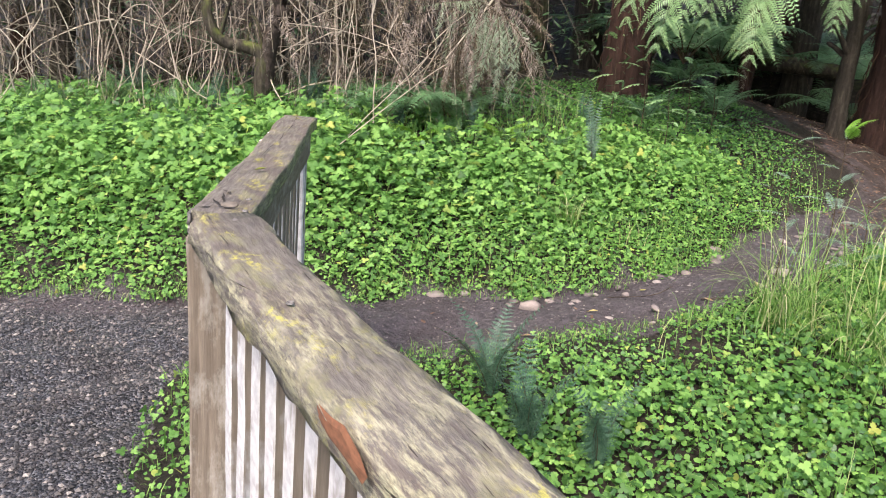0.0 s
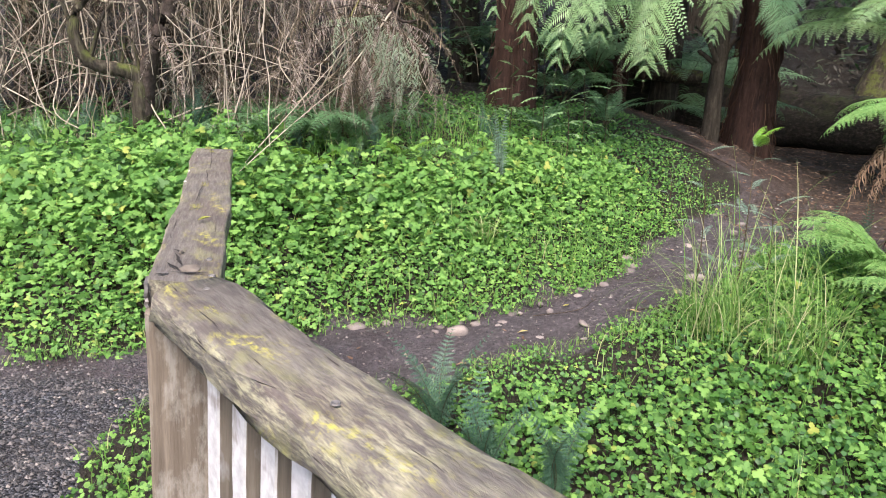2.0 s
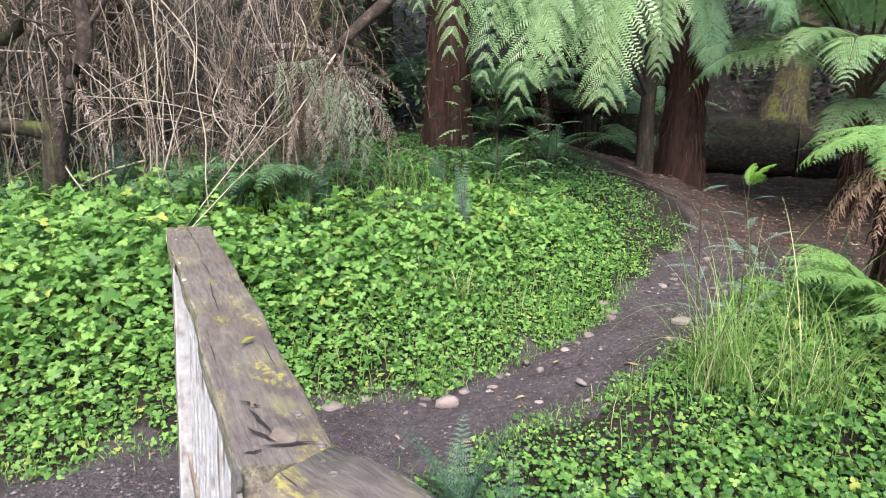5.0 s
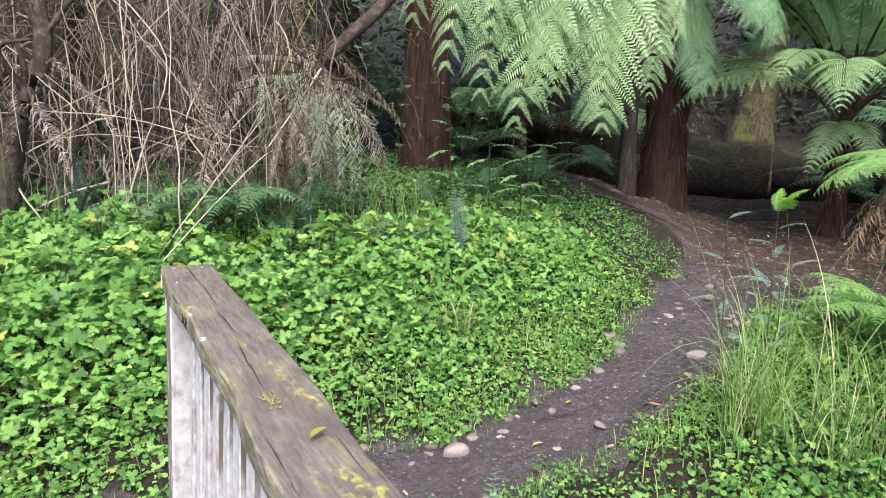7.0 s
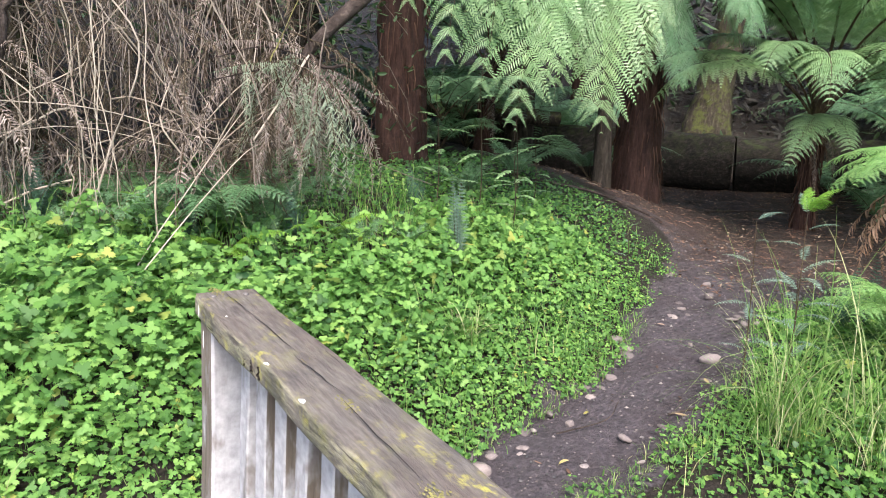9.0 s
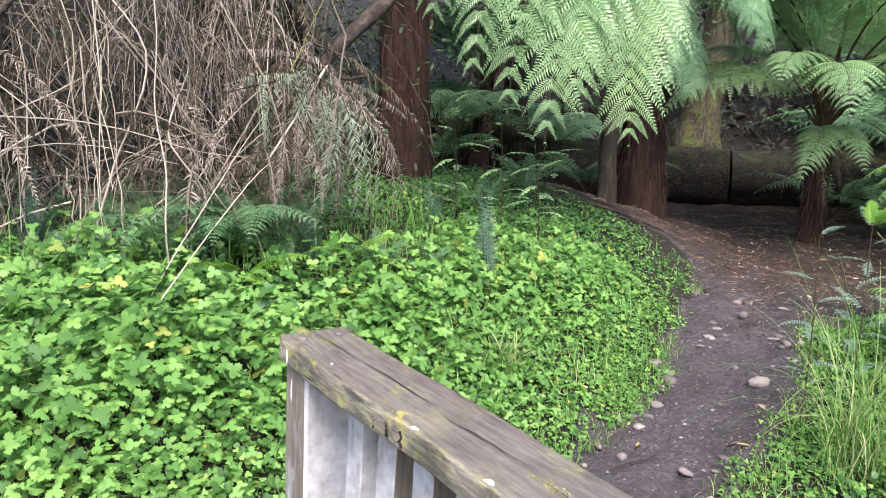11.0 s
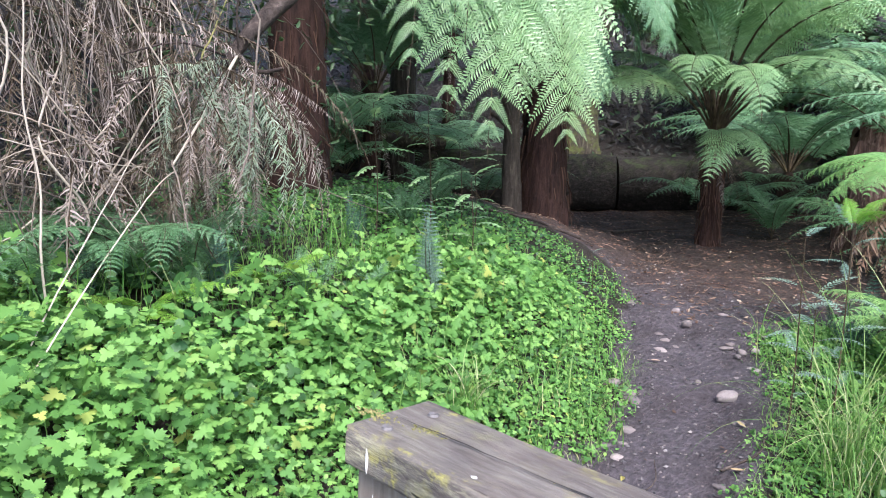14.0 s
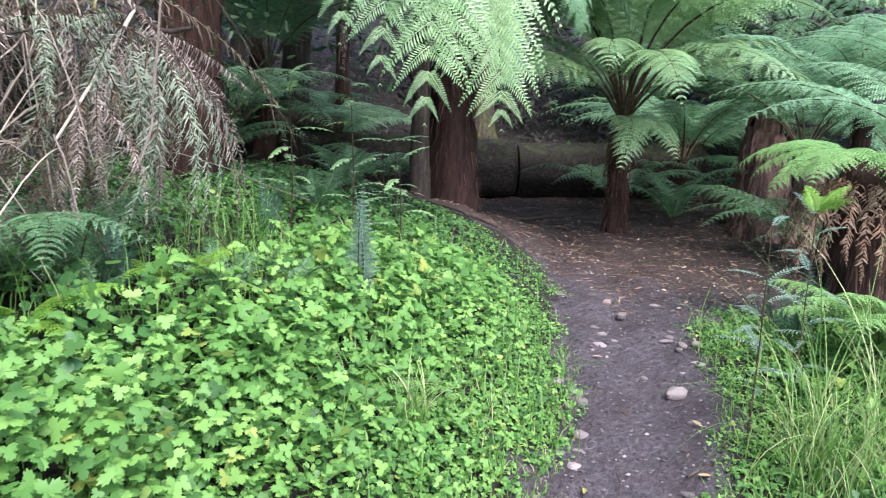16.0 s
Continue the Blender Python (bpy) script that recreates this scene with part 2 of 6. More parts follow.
def ground_material():
    m = Mat("forest_ground")
    pos = m.n("NewGeometry").outputs["Position"]
    dirt = m.n("Attribute")
    dirt.attribute_name = "dirt"
    grav = m.n("Attribute")
    grav.attribute_name = "gravel"
    n1 = m.n("TexNoise", Vector=pos, Scale=3.0, Detail=6.0, Roughness=0.65).outputs[0]
    n2 = m.n("TexNoise", Vector=pos, Scale=38.0, Detail=5.0, Roughness=0.7).outputs[0]
    vor = m.n("TexVoronoi", Vector=pos, Scale=95.0)
    vor2 = m.n("TexVoronoi", Vector=pos, Scale=45.0)
    soil = m.ramp(n2, [(0.3, (0.012, 0.009, 0.007)), (0.6, (0.03, 0.023, 0.017)), (0.8, (0.07, 0.05, 0.036))])
    path = m.ramp(n2, [(0.28, (0.034, 0.028, 0.031)), (0.55, (0.082, 0.068, 0.073)), (0.8, (0.17, 0.145, 0.15))])
    path = m.mix(m.step(n1, 0.45, 0.7), path, (0.048, 0.037, 0.038))
    bits = m.math("MULTIPLY", m.math("LESS_THAN", vor2.outputs["Distance"], 0.28), m.step(m.n("SeparateColor", Color=vor2.outputs["Color"]).outputs[0], 0.88, 0.9))
    path = m.mix(bits, path, (0.2, 0.165, 0.15))
    cell = m.n("SeparateColor", Color=vor.outputs["Color"]).outputs[1]
    gravel = m.ramp(cell, [(0.0, (0.016, 0.016, 0.019)), (0.6, (0.055, 0.054, 0.062)), (0.9, (0.165, 0.16, 0.172))])
    gravel = m.mix(m.math("MULTIPLY", m.step(n1, 0.45, 0.65), 0.7), gravel, (0.06, 0.05, 0.05))
    edge = m.math("ADD", m.n("SeparateColor", Color=dirt.outputs["Color"]).outputs[0], m.math("MULTIPLY", m.math("SUBTRACT", n2, 0.5), 0.7))
    humus = m.ramp(n2, [(0.3, (0.022, 0.014, 0.012)), (0.55, (0.05, 0.033, 0.027)), (0.8, (0.13, 0.088, 0.072))])
    inner = m.math("ADD", m.n("SeparateXYZ", Vector=pos).outputs[0], m.math("MULTIPLY", m.math("SUBTRACT", n1, 0.5), 1.6))
    path = m.mix(m.step(inner, 3.3, 4.3), path, humus)
    col = m.mix(m.step(edge, 0.4, 0.6), soil, path)
    ge = m.math("ADD", m.n("SeparateColor", Color=grav.outputs["Color"]).outputs[0], m.math("MULTIPLY", m.math("SUBTRACT", n1, 0.5), 0.9))
    gmask = m.step(ge, 0.4, 0.6)
    col = m.mix(gmask, col, gravel)
    m.set(col, m.n("MapRange", **{"Value": n1, "From Min": 0.3, "From Max": 0.7, "To Min": 0.55, "To Max": 0.95}).outputs[0], 0.25)
    h = m.math("ADD", n2, m.math("MULTIPLY", m.math("SUBTRACT", 1.0, vor.outputs["Distance"]), m.math("MULTIPLY", gmask, 0.8)))
    h = m.math("ADD", h, m.math("MULTIPLY", bits, 0.3))
    h = m.math("ADD", h, m.math("MULTIPLY", m.n("TexNoise", Vector=pos, Scale=9.0, Detail=4.0, Roughness=0.6).outputs[0], 1.6))
    m.bump(h, 1.0, 0.034)
    return m.m


def stone_material():
    m = Mat("path_stone")
    rnd = m.n("ObjectInfo").outputs["Random"]
    base = m.ramp(rnd, [(0.0, (0.09, 0.076, 0.074)), (0.4, (0.155, 0.128, 0.12)), (0.75, (0.22, 0.182, 0.168)), (1.0, (0.33, 0.28, 0.255))])
    n1 = m.noise(m.coord(), 14.0, 6.0, 0.7)
    col = m.mix(m.step(n1, 0.45, 0.75), base, (0.16, 0.125, 0.115))
    m.set(col, 0.75, 0.3)
    m.bump(n1, 0.5, 0.01)
    return m.m


def plain_material(name, col, rough=0.7, var=0.25, metal=0.0):
    m = Mat(name)
    n1 = m.noise(m.coord(), 40.0, 4.0)
    m.set(m.mix(m.step(n1, 0.35, 0.7), col, tuple(c * (1 - var) for c in col)), rough, 0.3)
    m.b.inputs["Metallic"].default_value = metal
    return m.m


WOOD_CAP, WOOD_CAP_WORN, WOOD_POST = wood_cap_material("weathered_rail_timber", 0.15), wood_cap_material("worn_rail_timber", 1.0), post_wood_material()
WOOD_PALE = pale_wood_material("pale_crusted_timber", -0.26, -0.1)
WOOD_POST_PALE = pale_wood_material("pale_crusted_post", 0.12, -0.34)
GROUND, STONE = ground_material(), stone_material()
BOLT = plain_material("weathered_bolt", (0.2, 0.18, 0.17), 0.6, 0.4, 0.6)
DROPPING = plain_material("bird_dropping", (0.75, 0.73, 0.68), 0.8, 0.15)
LICHEN = plain_material("yellow_lichen", (0.23, 0.21, 0.075), 0.9, 0.5)
KNOT = plain_material("broken_knot_wood", (0.16, 0.13, 0.105), 0.85, 0.5)
SPLIT = plain_material("dark_split", (0.018, 0.014, 0.012), 0.95, 0.3)
ROT = plain_material("orange_rot", (0.19, 0.08, 0.042), 0.85, 0.5)
POLE_GREY = plain_material("grey_pole_paint", (0.2, 0.23, 0.25), 0.5, 0.15)


# ---- mesh helpers ----
class Geo:
    """Collects vertices and faces of one mesh."""

    def __init__(self):
        self.v, self.f, self.n = [], [], 0

    def add(self, verts, faces, mat=0):
        verts = np.asarray(verts, float).reshape(-1, 3)
        faces = np.asarray(faces, int)
        self.v.append(verts)
        self.f.append((faces + self.n, mat))
        self.n += len(verts)
        return self

    def mesh(self, name, mats, smooth=False):
        me = bpy.data.meshes.new(name)
        v = np.concatenate(self.v)
        me.vertices.add(len(v))
        me.vertices.foreach_set("co", v.ravel())
        loops = np.concatenate([f.ravel() for f, _ in self.f])
        totals = np.concatenate([np.full(len(f), f.shape[1]) for f, _ in self.f])
        idx = np.concatenate([np.full(len(f), k) for f, k in self.f])
        me.loops.add(len(loops))
        me.loops.foreach_set("vertex_index", loops)
        me.polygons.add(len(totals))
        me.polygons.foreach_set("loop_start", np.concatenate([[0], np.cumsum(totals)[:-1]]))
        me.polygons.foreach_set("loop_total", totals)
        me.polygons.foreach_set("material_index", idx)
        me.polygons.foreach_set("use_smooth", np.full(len(totals), smooth))
        for m in mats:
            me.materials.append(m)
        me.update(calc_edges=True)
        me.validate()
        return me

    def ob(self, name, mats, parent=None, smooth=False, label=""):
        o = new(name, self.mesh(name, mats, smooth))
        o.parent = parent
        return tagged(o, label)


def tube(pts, radii, sides=6, cap=True):
    """A tapered tube along points: vertices and quads."""
    pts = np.asarray(pts, float)
    radii = np.broadcast_to(np.asarray(radii, float), (len(pts),))
    d = np.gradient(pts, axis=0)
    d /= np.linalg.norm(d, axis=1)[:, None] + 1e-9
    ref = np.where(np.abs(d[:, 2:3]) > 0.9, [[1.0, 0, 0]], [[0, 0, 1.0]])
    a = np.cross(d, ref)
    a /= np.linalg.norm(a, axis=1)[:, None] + 1e-9
    b = np.cross(d, a)
    ang = np.arange(sides) / sides * 2 * np.pi
    v = pts[:, None] + radii[:, None, None] * (np.cos(ang)[None, :, None] * a[:, None] + np.sin(ang)[None, :, None] * b[:, None])
    i = np.arange(len(pts) - 1)[:, None] * sides
    j = np.arange(sides)[None]
    k = (j + 1) % sides
    f = np.stack([i + j, i + k, i + sides + k, i + sides + j], -1).reshape(-1, 4)
    return v.reshape(-1, 3), f


def smooth_line(ctrl, n=14):
    """Catmull-Rom points through control points."""
    c = np.asarray(ctrl, float)
    c = np.vstack([2 * c[0] - c[1], c, 2 * c[-1] - c[-2]])
    out = []
    m = len(c) - 3
    for s in range(m):
        p0, p1, p2, p3 = c[s:s + 4]
        for u in np.linspace(0, 1, max(2, n // m), endpoint=s == m - 1):
            out.append(0.5 * (2 * p1 + (p2 - p0) * u + (2 * p0 - 5 * p1 + 4 * p2 - p3) * u * u + (3 * p1 - p0 - 3 * p2 + p3) * u ** 3))
    return np.array(out)


def smoothstep(a, b, x):
    u = np.clip((x - a) / (b - a), 0, 1)
    return u * u * (3 - 2 * u)


def empty(name, m, label, category, group="", kind=""):
    o = new(name)
    o.empty_display_size = 0.1
    o.matrix_world = m
    return tagged(o, label, category, group, kind)


# ---- the lie of the land ----
UPPER = ([-8, -1.2, -0.4, 0, 0.4, 1.0, 1.5, 2.1, 2.6, 3.1, 4, 5, 6, 7.5, 12], [2.1, 1.9, 2.0, 2.15, 2.37, 2.33, 2.44, 2.66, 2.98, 3.4, 4.0, 4.6, 5.5, 7.0, 11])
LOWER = ([-0.2, 0.37, 0.87, 1.25, 1.6, 1.95, 2.5, 2.9, 3.7, 5, 7, 12], [1.35, 1.5, 1.55, 1.78, 1.8, 1.88, 2.1, 2.4, 2.75, 3.2, 4.0, 6.0])
LEVEL = ([-1, 0.5, 1.5, 2.4, 3.2, 4, 4.8, 7.5], [-0.27, -0.36, -0.31, -0.15, 0.0, -0.03, -0.11, -0.15])


def rail_x(y):
    return np.where(y > -0.4, 0.05 - 0.11 * (y + 0.4), 0.05 + 0.6 * (-0.4 - y))


def land(x, y):
    """Height of the ground: path, bank above it, gully below it, hillside behind."""
    x, y = np.asarray(x, float), np.asarray(y, float)
    level = np.interp(x, *LEVEL)
    up = np.maximum(y - np.interp(x, *UPPER), 0)
    low = np.interp(x, *LOWER) - y
    fade = np.interp(x, [-3, 0, 1.2, 2.0, 2.8, 3.5, 4.5, 6], [0.8, 0.92, 0.98, 0.84, 0.62, 0.52, 0.36, 0.0])
    bank = (0.84 * (1 - np.exp(-((up / 0.8) ** 1.3))) + 0.03 * np.minimum(up, 6)) * fade
    gravel = -0.05 - 0.1 * (np.clip(y, -2.5, 2.5) + 0.5)
    side = x - rail_x(np.clip(y, -4, 1.6))
    on_gravel = (1 - smoothstep(0.0, 0.45, side)) * (1 - smoothstep(0.0, 0.8, y - 1.3))
    z = level + bank - 0.4 * smoothstep(0.0, 1.4, low) * smoothstep(0.1, 0.9, side) * (1 - smoothstep(2.2, 3.6, x))
    z = z * (1 - on_gravel) + gravel * on_gravel
    z = z + 0.3 * np.maximum(0.73 * x + 0.68 * y - 10.6, 0) ** 1.05 * (1 - smoothstep(60, 90, x + y))
    z = z + 0.32 * np.maximum(y - 9.5, 0) * (1 - smoothstep(45, 70, y)) * (1 - smoothstep(2, 6, x))
    return z


def veg_mask(x, y):
    """1 where low plants cover the ground, 0 on the paths."""
    x, y = np.asarray(x, float), np.asarray(y, float)
    ragged = 0.05 * np.sin(6.1 * x + 1.3) + 0.035 * np.sin(14.3 * x) + 0.02 * np.sin(31 * x + 9 * y)
    up = y - np.interp(x, *UPPER) + ragged
    right = 3.52 + 0.1 * np.sin(y * 5) + 0.35 * smoothstep(3.6, 4.6, y)
    top = smoothstep(-0.1, 0.22, up) * (1 - smoothstep(-0.1, 0.1, x - right))
    low = smoothstep(-0.1, 0.2, np.interp(x, *LOWER) - y + ragged)
    side = x - rail_x(y)
    strip = np.interp(y, [-0.4, 0.0, 0.6, 1.3, 1.55], [0.3, 0.45, 0.52, 0.4, 0.1])
    lower = low * smoothstep(-0.06, 0.06, side + np.where(y < 1.6, strip, 0) * (y > -0.6)) * (1 - smoothstep(-0.35, 0.0, x - np.interp(y, [-1.5, 0.6, 1.4], [8.5, 6.0, 3.85])))
    return np.maximum(top, lower)


def bumps(x, y, s=1.0):
    return (0.016 * np.sin(7.3 * x + 2.1 * np.sin(5.1 * y)) + 0.01 * np.sin(9.7 * y + 1.7 * np.sin(6.3 * x)) + 0.006 * np.sin(23 * x + 3 * y) * np.sin(19 * y - 2 * x)) * s


def build_ground():
    def axis(lo, hi, step, far):
        mid = np.arange(lo, hi + step / 2, step)
        grow = step * np.cumsum(1.25 ** np.arange(1, 60))
        grow = grow[grow < far]
        return np.concatenate([lo - grow[::-1], mid, hi + grow])
    xs, ys = axis(-3.5, 9, 0.05, 600), axis(-3, 9, 0.05, 600)
    X, Y = np.meshgrid(xs, ys, indexing="ij")
    near = (np.abs(X) < 14) & (np.abs(Y) < 14)
    Z = land(X, Y) + np.where(near, bumps(X, Y), 0)
    v = np.stack([X, Y, Z], -1).reshape(-1, 3)
    i = np.arange(len(xs) - 1)[:, None] * len(ys)
    j = np.arange(len(ys) - 1)[None]
    f = np.stack([i + j, i + len(ys) + j, i + len(ys) + j + 1, i + j + 1], -1).reshape(-1, 4)
    o = Geo().add(v, f).ob("ground", [GROUND], smooth=True)
    far = smoothstep(0.5, 2.0, 0.73 * v[:, 0] + 0.68 * v[:, 1] - 10.0)
    below = smoothstep(0.5, 1.3, np.interp(v[:, 0], *LOWER) - v[:, 1]) * smoothstep(3.2, 3.8, v[:, 0])
    dirt = (1 - veg_mask(v[:, 0], v[:, 1])) * (1 - 0.8 * far) * (1 - below) * (1 - 0.5 * smoothstep(3.9, 5.2, v[:, 0]))
    side = v[:, 0] - rail_x(v[:, 1])
    gravel = (1 - smoothstep(-0.3, 0.2, side)) * (1 - smoothstep(1.2, 2.0, v[:, 1])) * dirt
    for key, val in (("dirt", dirt), ("gravel", gravel)):
        a = o.data.attributes.new(key, "FLOAT", "POINT")
        a.data.foreach_set("value", val.astype(np.float32))
    tagged(o, "dark forest soil with muddy path and grey gravel track", "ground", kind="structure")


build_ground()


# ---- timber handrail ----
def swept_beam(length, w, h, skew0, skew1, wear, seed, steps=36):
    """A beam along x, top at z = 0, with rounded worn edges and skewed ends."""
    r = np.random.default_rng(seed)
    cross = []
    for cx, cz, a0 in ((1, -1, 0), (-1, -1, 90), (-1, 1, 180), (1, 1, 270)):
        for a in (0, 30, 60, 90):
            ang = radians(a0 + a)
            rad = 0.006 + wear * (0.004 if cz < 0 else 0.003) + (0.016 if wear > 1 and cz < 0 and cx < 0 else 0)
            cross.append((cx * (w / 2 - rad) + rad * math.cos(ang), -h / 2 - cz * (h / 2 - rad) + rad * math.sin(ang)))
    cross = np.array(cross)
    xs = np.linspace(0, 1, steps)
    ph = r.uniform(0, 6, 8)
    v = []
    for u in xs:
        x = u * length
        wob = 0.004 * math.sin(5 * x + ph[0]) + 0.003 * math.sin(13 * x + ph[1])
        grow = 1 + min(wear, 1) * (0.018 * math.sin(6 * x + ph[2]) + 0.012 * math.sin(17 * x + ph[3]))
        for k, (cy, cz) in enumerate(cross):
            jit = wear * 0.0035 * math.sin(31 * x + 2.3 * k + ph[4]) + wear * 0.002 * math.sin(77 * x + 5.1 * k)
            skew = (skew0 * (1 - u) + skew1 * u) * cy
            v.append((x + skew, cy * grow + wob + jit, cz + jit * 0.7 + 0.003 * math.sin(4 * x + ph[5])))
    n = len(cross)
    i = np.arange(steps - 1)[:, None] * n
    j = np.arange(n)[None]
    k = (j + 1) % n
    f = np.stack([i + j, i + n + j, i + n + k, i + k], -1).reshape(-1, 4)
    g = Geo().add(v, f)
    for base, rev in ((0, False), ((steps - 1) * n, True)):
        ring = np.array(v[base:base + n])
        c = ring.mean(0)
        tri = [(a, (a + 1) % n, n) for a in range(n)]
        tri = [t[::-1] for t in tri] if rev else tri
        g.add(np.vstack([ring, c]), tri)
    return g


def upright(h, w, d, seed, wear=1.0):
    """A rough sawn upright from z = 0 to h, with slightly rounded and uneven edges."""
    r = np.random.default_rng(seed)
    c = 0.12
    cross = np.array([(x * s, y * t) for x, y, s, t in ((1, 1, 1 - c, 1), (1, 1, 1, 1 - c), (1, -1, 1, 1 - c), (1, -1, 1 - c, 1), (-1, -1, 1 - c, 1), (-1, -1, 1, 1 - c), (-1, 1, 1, 1 - c), (-1, 1, 1 - c, 1))]) * (w / 2, d / 2)
    steps = 9
    v = []
    for u in np.linspace(0, 1, steps):
        off = r.normal(0, 0.0012 * wear, 2)
        for p in cross * (1 + r.normal(0, 0.012 * wear)):
            v.append((*(p + off), u * h))
    n = 8
    i = np.arange(steps - 1)[:, None] * n
    j = np.arange(n)[None]
    k = (j + 1) % n
    f = np.stack([i + j, i + n + j, i + n + k, i + k], -1).reshape(-1, 4)
    g = Geo().add(v, f)
    ring = np.array(v[-n:])
    g.add(np.vstack([ring, ring.mean(0)]), [(a, n, (a + 1) % n) for a in range(n)])
    return g


def crust(r, seed, count=9, thick=0.0015):
    """A ragged crust: a scatter of small thin flakes lying flat."""
    q = np.random.default_rng(seed)
    g = Geo()
    n = 9
    a = np.arange(n) / n * 2 * np.pi
    j = np.arange(n)
    k = (j + 1) % n
    for c in range(count):
        cx, cy = (0, 0) if count == 1 else (q.normal(0, r * 1.1), q.normal(0, r * 0.4))
        rad = (r if count == 1 else r * q.uniform(0.04, 0.2)) * q.uniform(0.6, 1.2, n)
        rim = np.stack([cx + rad * np.cos(a), cy + rad * np.sin(a) * 0.65, np.zeros(n)], -1)
        inner = np.stack([cx + 0.6 * rad * np.cos(a), cy + 0.4 * rad * np.sin(a), np.full(n, thick)], -1)
        start = g.n
        g.add(np.vstack([rim, inner, [[cx, cy, thick * 1.2]]]), np.stack([j, k, n + k, n + j], -1))
        g.f.append((np.stack([n + j, n + k, np.full(n, 2 * n)], -1) + start, 0))
    return g


def build_handrail():
    lean = Matrix.Rotation(radians(3.6), 4, "Y")
    back = lean.inverted()
    rail = empty("handrail", lean, "old weathered grey timber handrail with pale square balusters and lichen", "railing")

    def top(x, y):
        """Local place of a point of the cap's top."""
        return back @ Vector((x, y, 0.881 + 0.006 * (y + 0.4)))
    corner, end_b, end_a = top(0.048, -0.40), top(-0.142, 1.29), top(1.38, -2.64)
    lines = {}
    for key, a, b, w, wear, s0, s1, seed in (("b", corner, end_b, 0.146, 0.5, 0.2, 0.0, 3), ("a", corner, end_a, 0.158, 1.6, -0.2, 0.0, 8)):
        d = b - a
        yaw = math.atan2(d.y, d.x)
        pitch = -math.atan2(d.z, math.hypot(d.x, d.y))
        m = Matrix.Translation(a) @ Matrix.Rotation(yaw, 4, "Z") @ Matrix.Rotation(pitch, 4, "Y")
        gap = 0.004
        o = swept_beam(d.length - gap, w, 0.052 if key == "b" else 0.068, s0, s1, wear, seed).ob("cap_rail", [WOOD_CAP if key == "b" else WOOD_CAP_WORN], rail, True, "wide weathered timber cap with lichen")
        o.matrix_basis = m @ Matrix.Translation((gap, 0, 0))
        lines[key] = (m, d.length, yaw, o)
    for key, along, h in (("b", 0.055, 0.98), ("b", lines["b"][1] - 0.06, 1.15), ("a", lines["a"][1] - 0.1, 1.1)):
        m, ln, yaw, _ = lines[key]
        p = m @ Vector((along - (0.02 if along < 0.1 else 0), 0.012, -0.054))
        side = 0.125 if along < 0.1 else 0.1
        o = upright(h, side, side, int(along * 50)).ob("post", [WOOD_POST if along < 0.1 else WOOD_POST_PALE], rail)
        o.matrix_basis = Matrix.Translation(p - Vector((0, 0, h))) @ Matrix.Rotation(yaw, 4, "Z")
    shared = [upright(0.86, 0.056, 0.056, 40 + k).mesh("baluster", [WOOD_PALE]) for k in range(4)]
    for key, first, count in (("b", 0.21, 12), ("a", 0.2, 19)):
        m, ln, yaw, _ = lines[key]
        for k in range(count):
            p = m @ Vector((first + k * 0.1135, 0.0, -0.053))
            o = new("baluster", shared[k % 4])
            o.parent = rail
            o.matrix_basis = Matrix.Translation(p - Vector((0, 0, 0.86))) @ Matrix.Rotation(yaw + (k * 37 % 7 - 3) * 0.01, 4, "Z")
        if key == "b":
            o = upright(ln - 0.2, 0.1, 0.026, 78).ob("top_rail", [WOOD_POST], rail, label="weathered board under the cap")
            o.matrix_basis = m @ Matrix.Translation((0.1, -0.046, -0.108)) @ Matrix.Rotation(radians(90), 4, "Y")
        o = upright(ln - 0.26, 0.045, 0.07, 77).ob("bottom_rail", [WOOD_POST], rail)
        o.matrix_basis = m @ Matrix.Translation((0.13, 0, -0.80)) @ Matrix.Rotation(radians(90), 4, "Y")
    # bolts, droppings, lichen and rot lie on the caps
    bolt = Geo()
    a = np.arange(10) / 10 * 2 * np.pi
    ring = np.stack([np.cos(a), np.sin(a), 0 * a], -1)
    bolt.add(np.vstack([ring * (0.008, 0.008, 1), ring * (0.0065, 0.0065, 1) + (0, 0, 0.003), [[0, 0, 0.001]]]), np.array([(j, (j + 1) % 10, 10 + (j + 1) % 10, 10 + j) for j in range(10)]))
    bolt.f.append((np.array([(10 + j, 10 + (j + 1) % 10, 20) for j in range(10)]), 0))
    bolt_mesh = bolt.mesh("bolt", [BOLT])
    for key, x, y in (("b", 0.06, 0.045), ("b", 0.045, -0.05), ("b", 0.16, -0.04), ("a", 0.06, 0.02), ("b", 1.66, 0.04), ("b", 1.655, -0.035), ("a", 0.62, -0.02)):
        o = new("bolt", bolt_mesh)
        o.parent = rail
        o.matrix_basis = lines[key][0] @ Matrix.Translation((x, y, 0.001))
    for nm, mt, key, x, y, r, sd in (("lichen_patch", LICHEN, "b", 1.70, 0.02, 0.03, 1), ("lichen_patch", LICHEN, "b", 1.62, 0.005, 0.02, 2), ("lichen_patch", LICHEN, "b", 0.67, 0.02, 0.03, 4), ("lichen_patch", LICHEN, "b", 1.4, 0.0, 0.034, 6), ("lichen_patch", LICHEN, "b", 1.2, -0.004, 0.03, 11), ("lichen_patch", LICHEN, "b", 0.98, 0.006, 0.026, 12), ("lichen_patch", LICHEN, "a", 0.16, -0.02, 0.028, 5), 
                                     ("bird_dropping", DROPPING, "b", 1.2, 0.066, 0.014, 7), ("bird_dropping", DROPPING, "b", 1.02, 0.067, 0.016, 8), ("bird_dropping", DROPPING, "b", 1.5, 0.055, 0.008, 9), ):
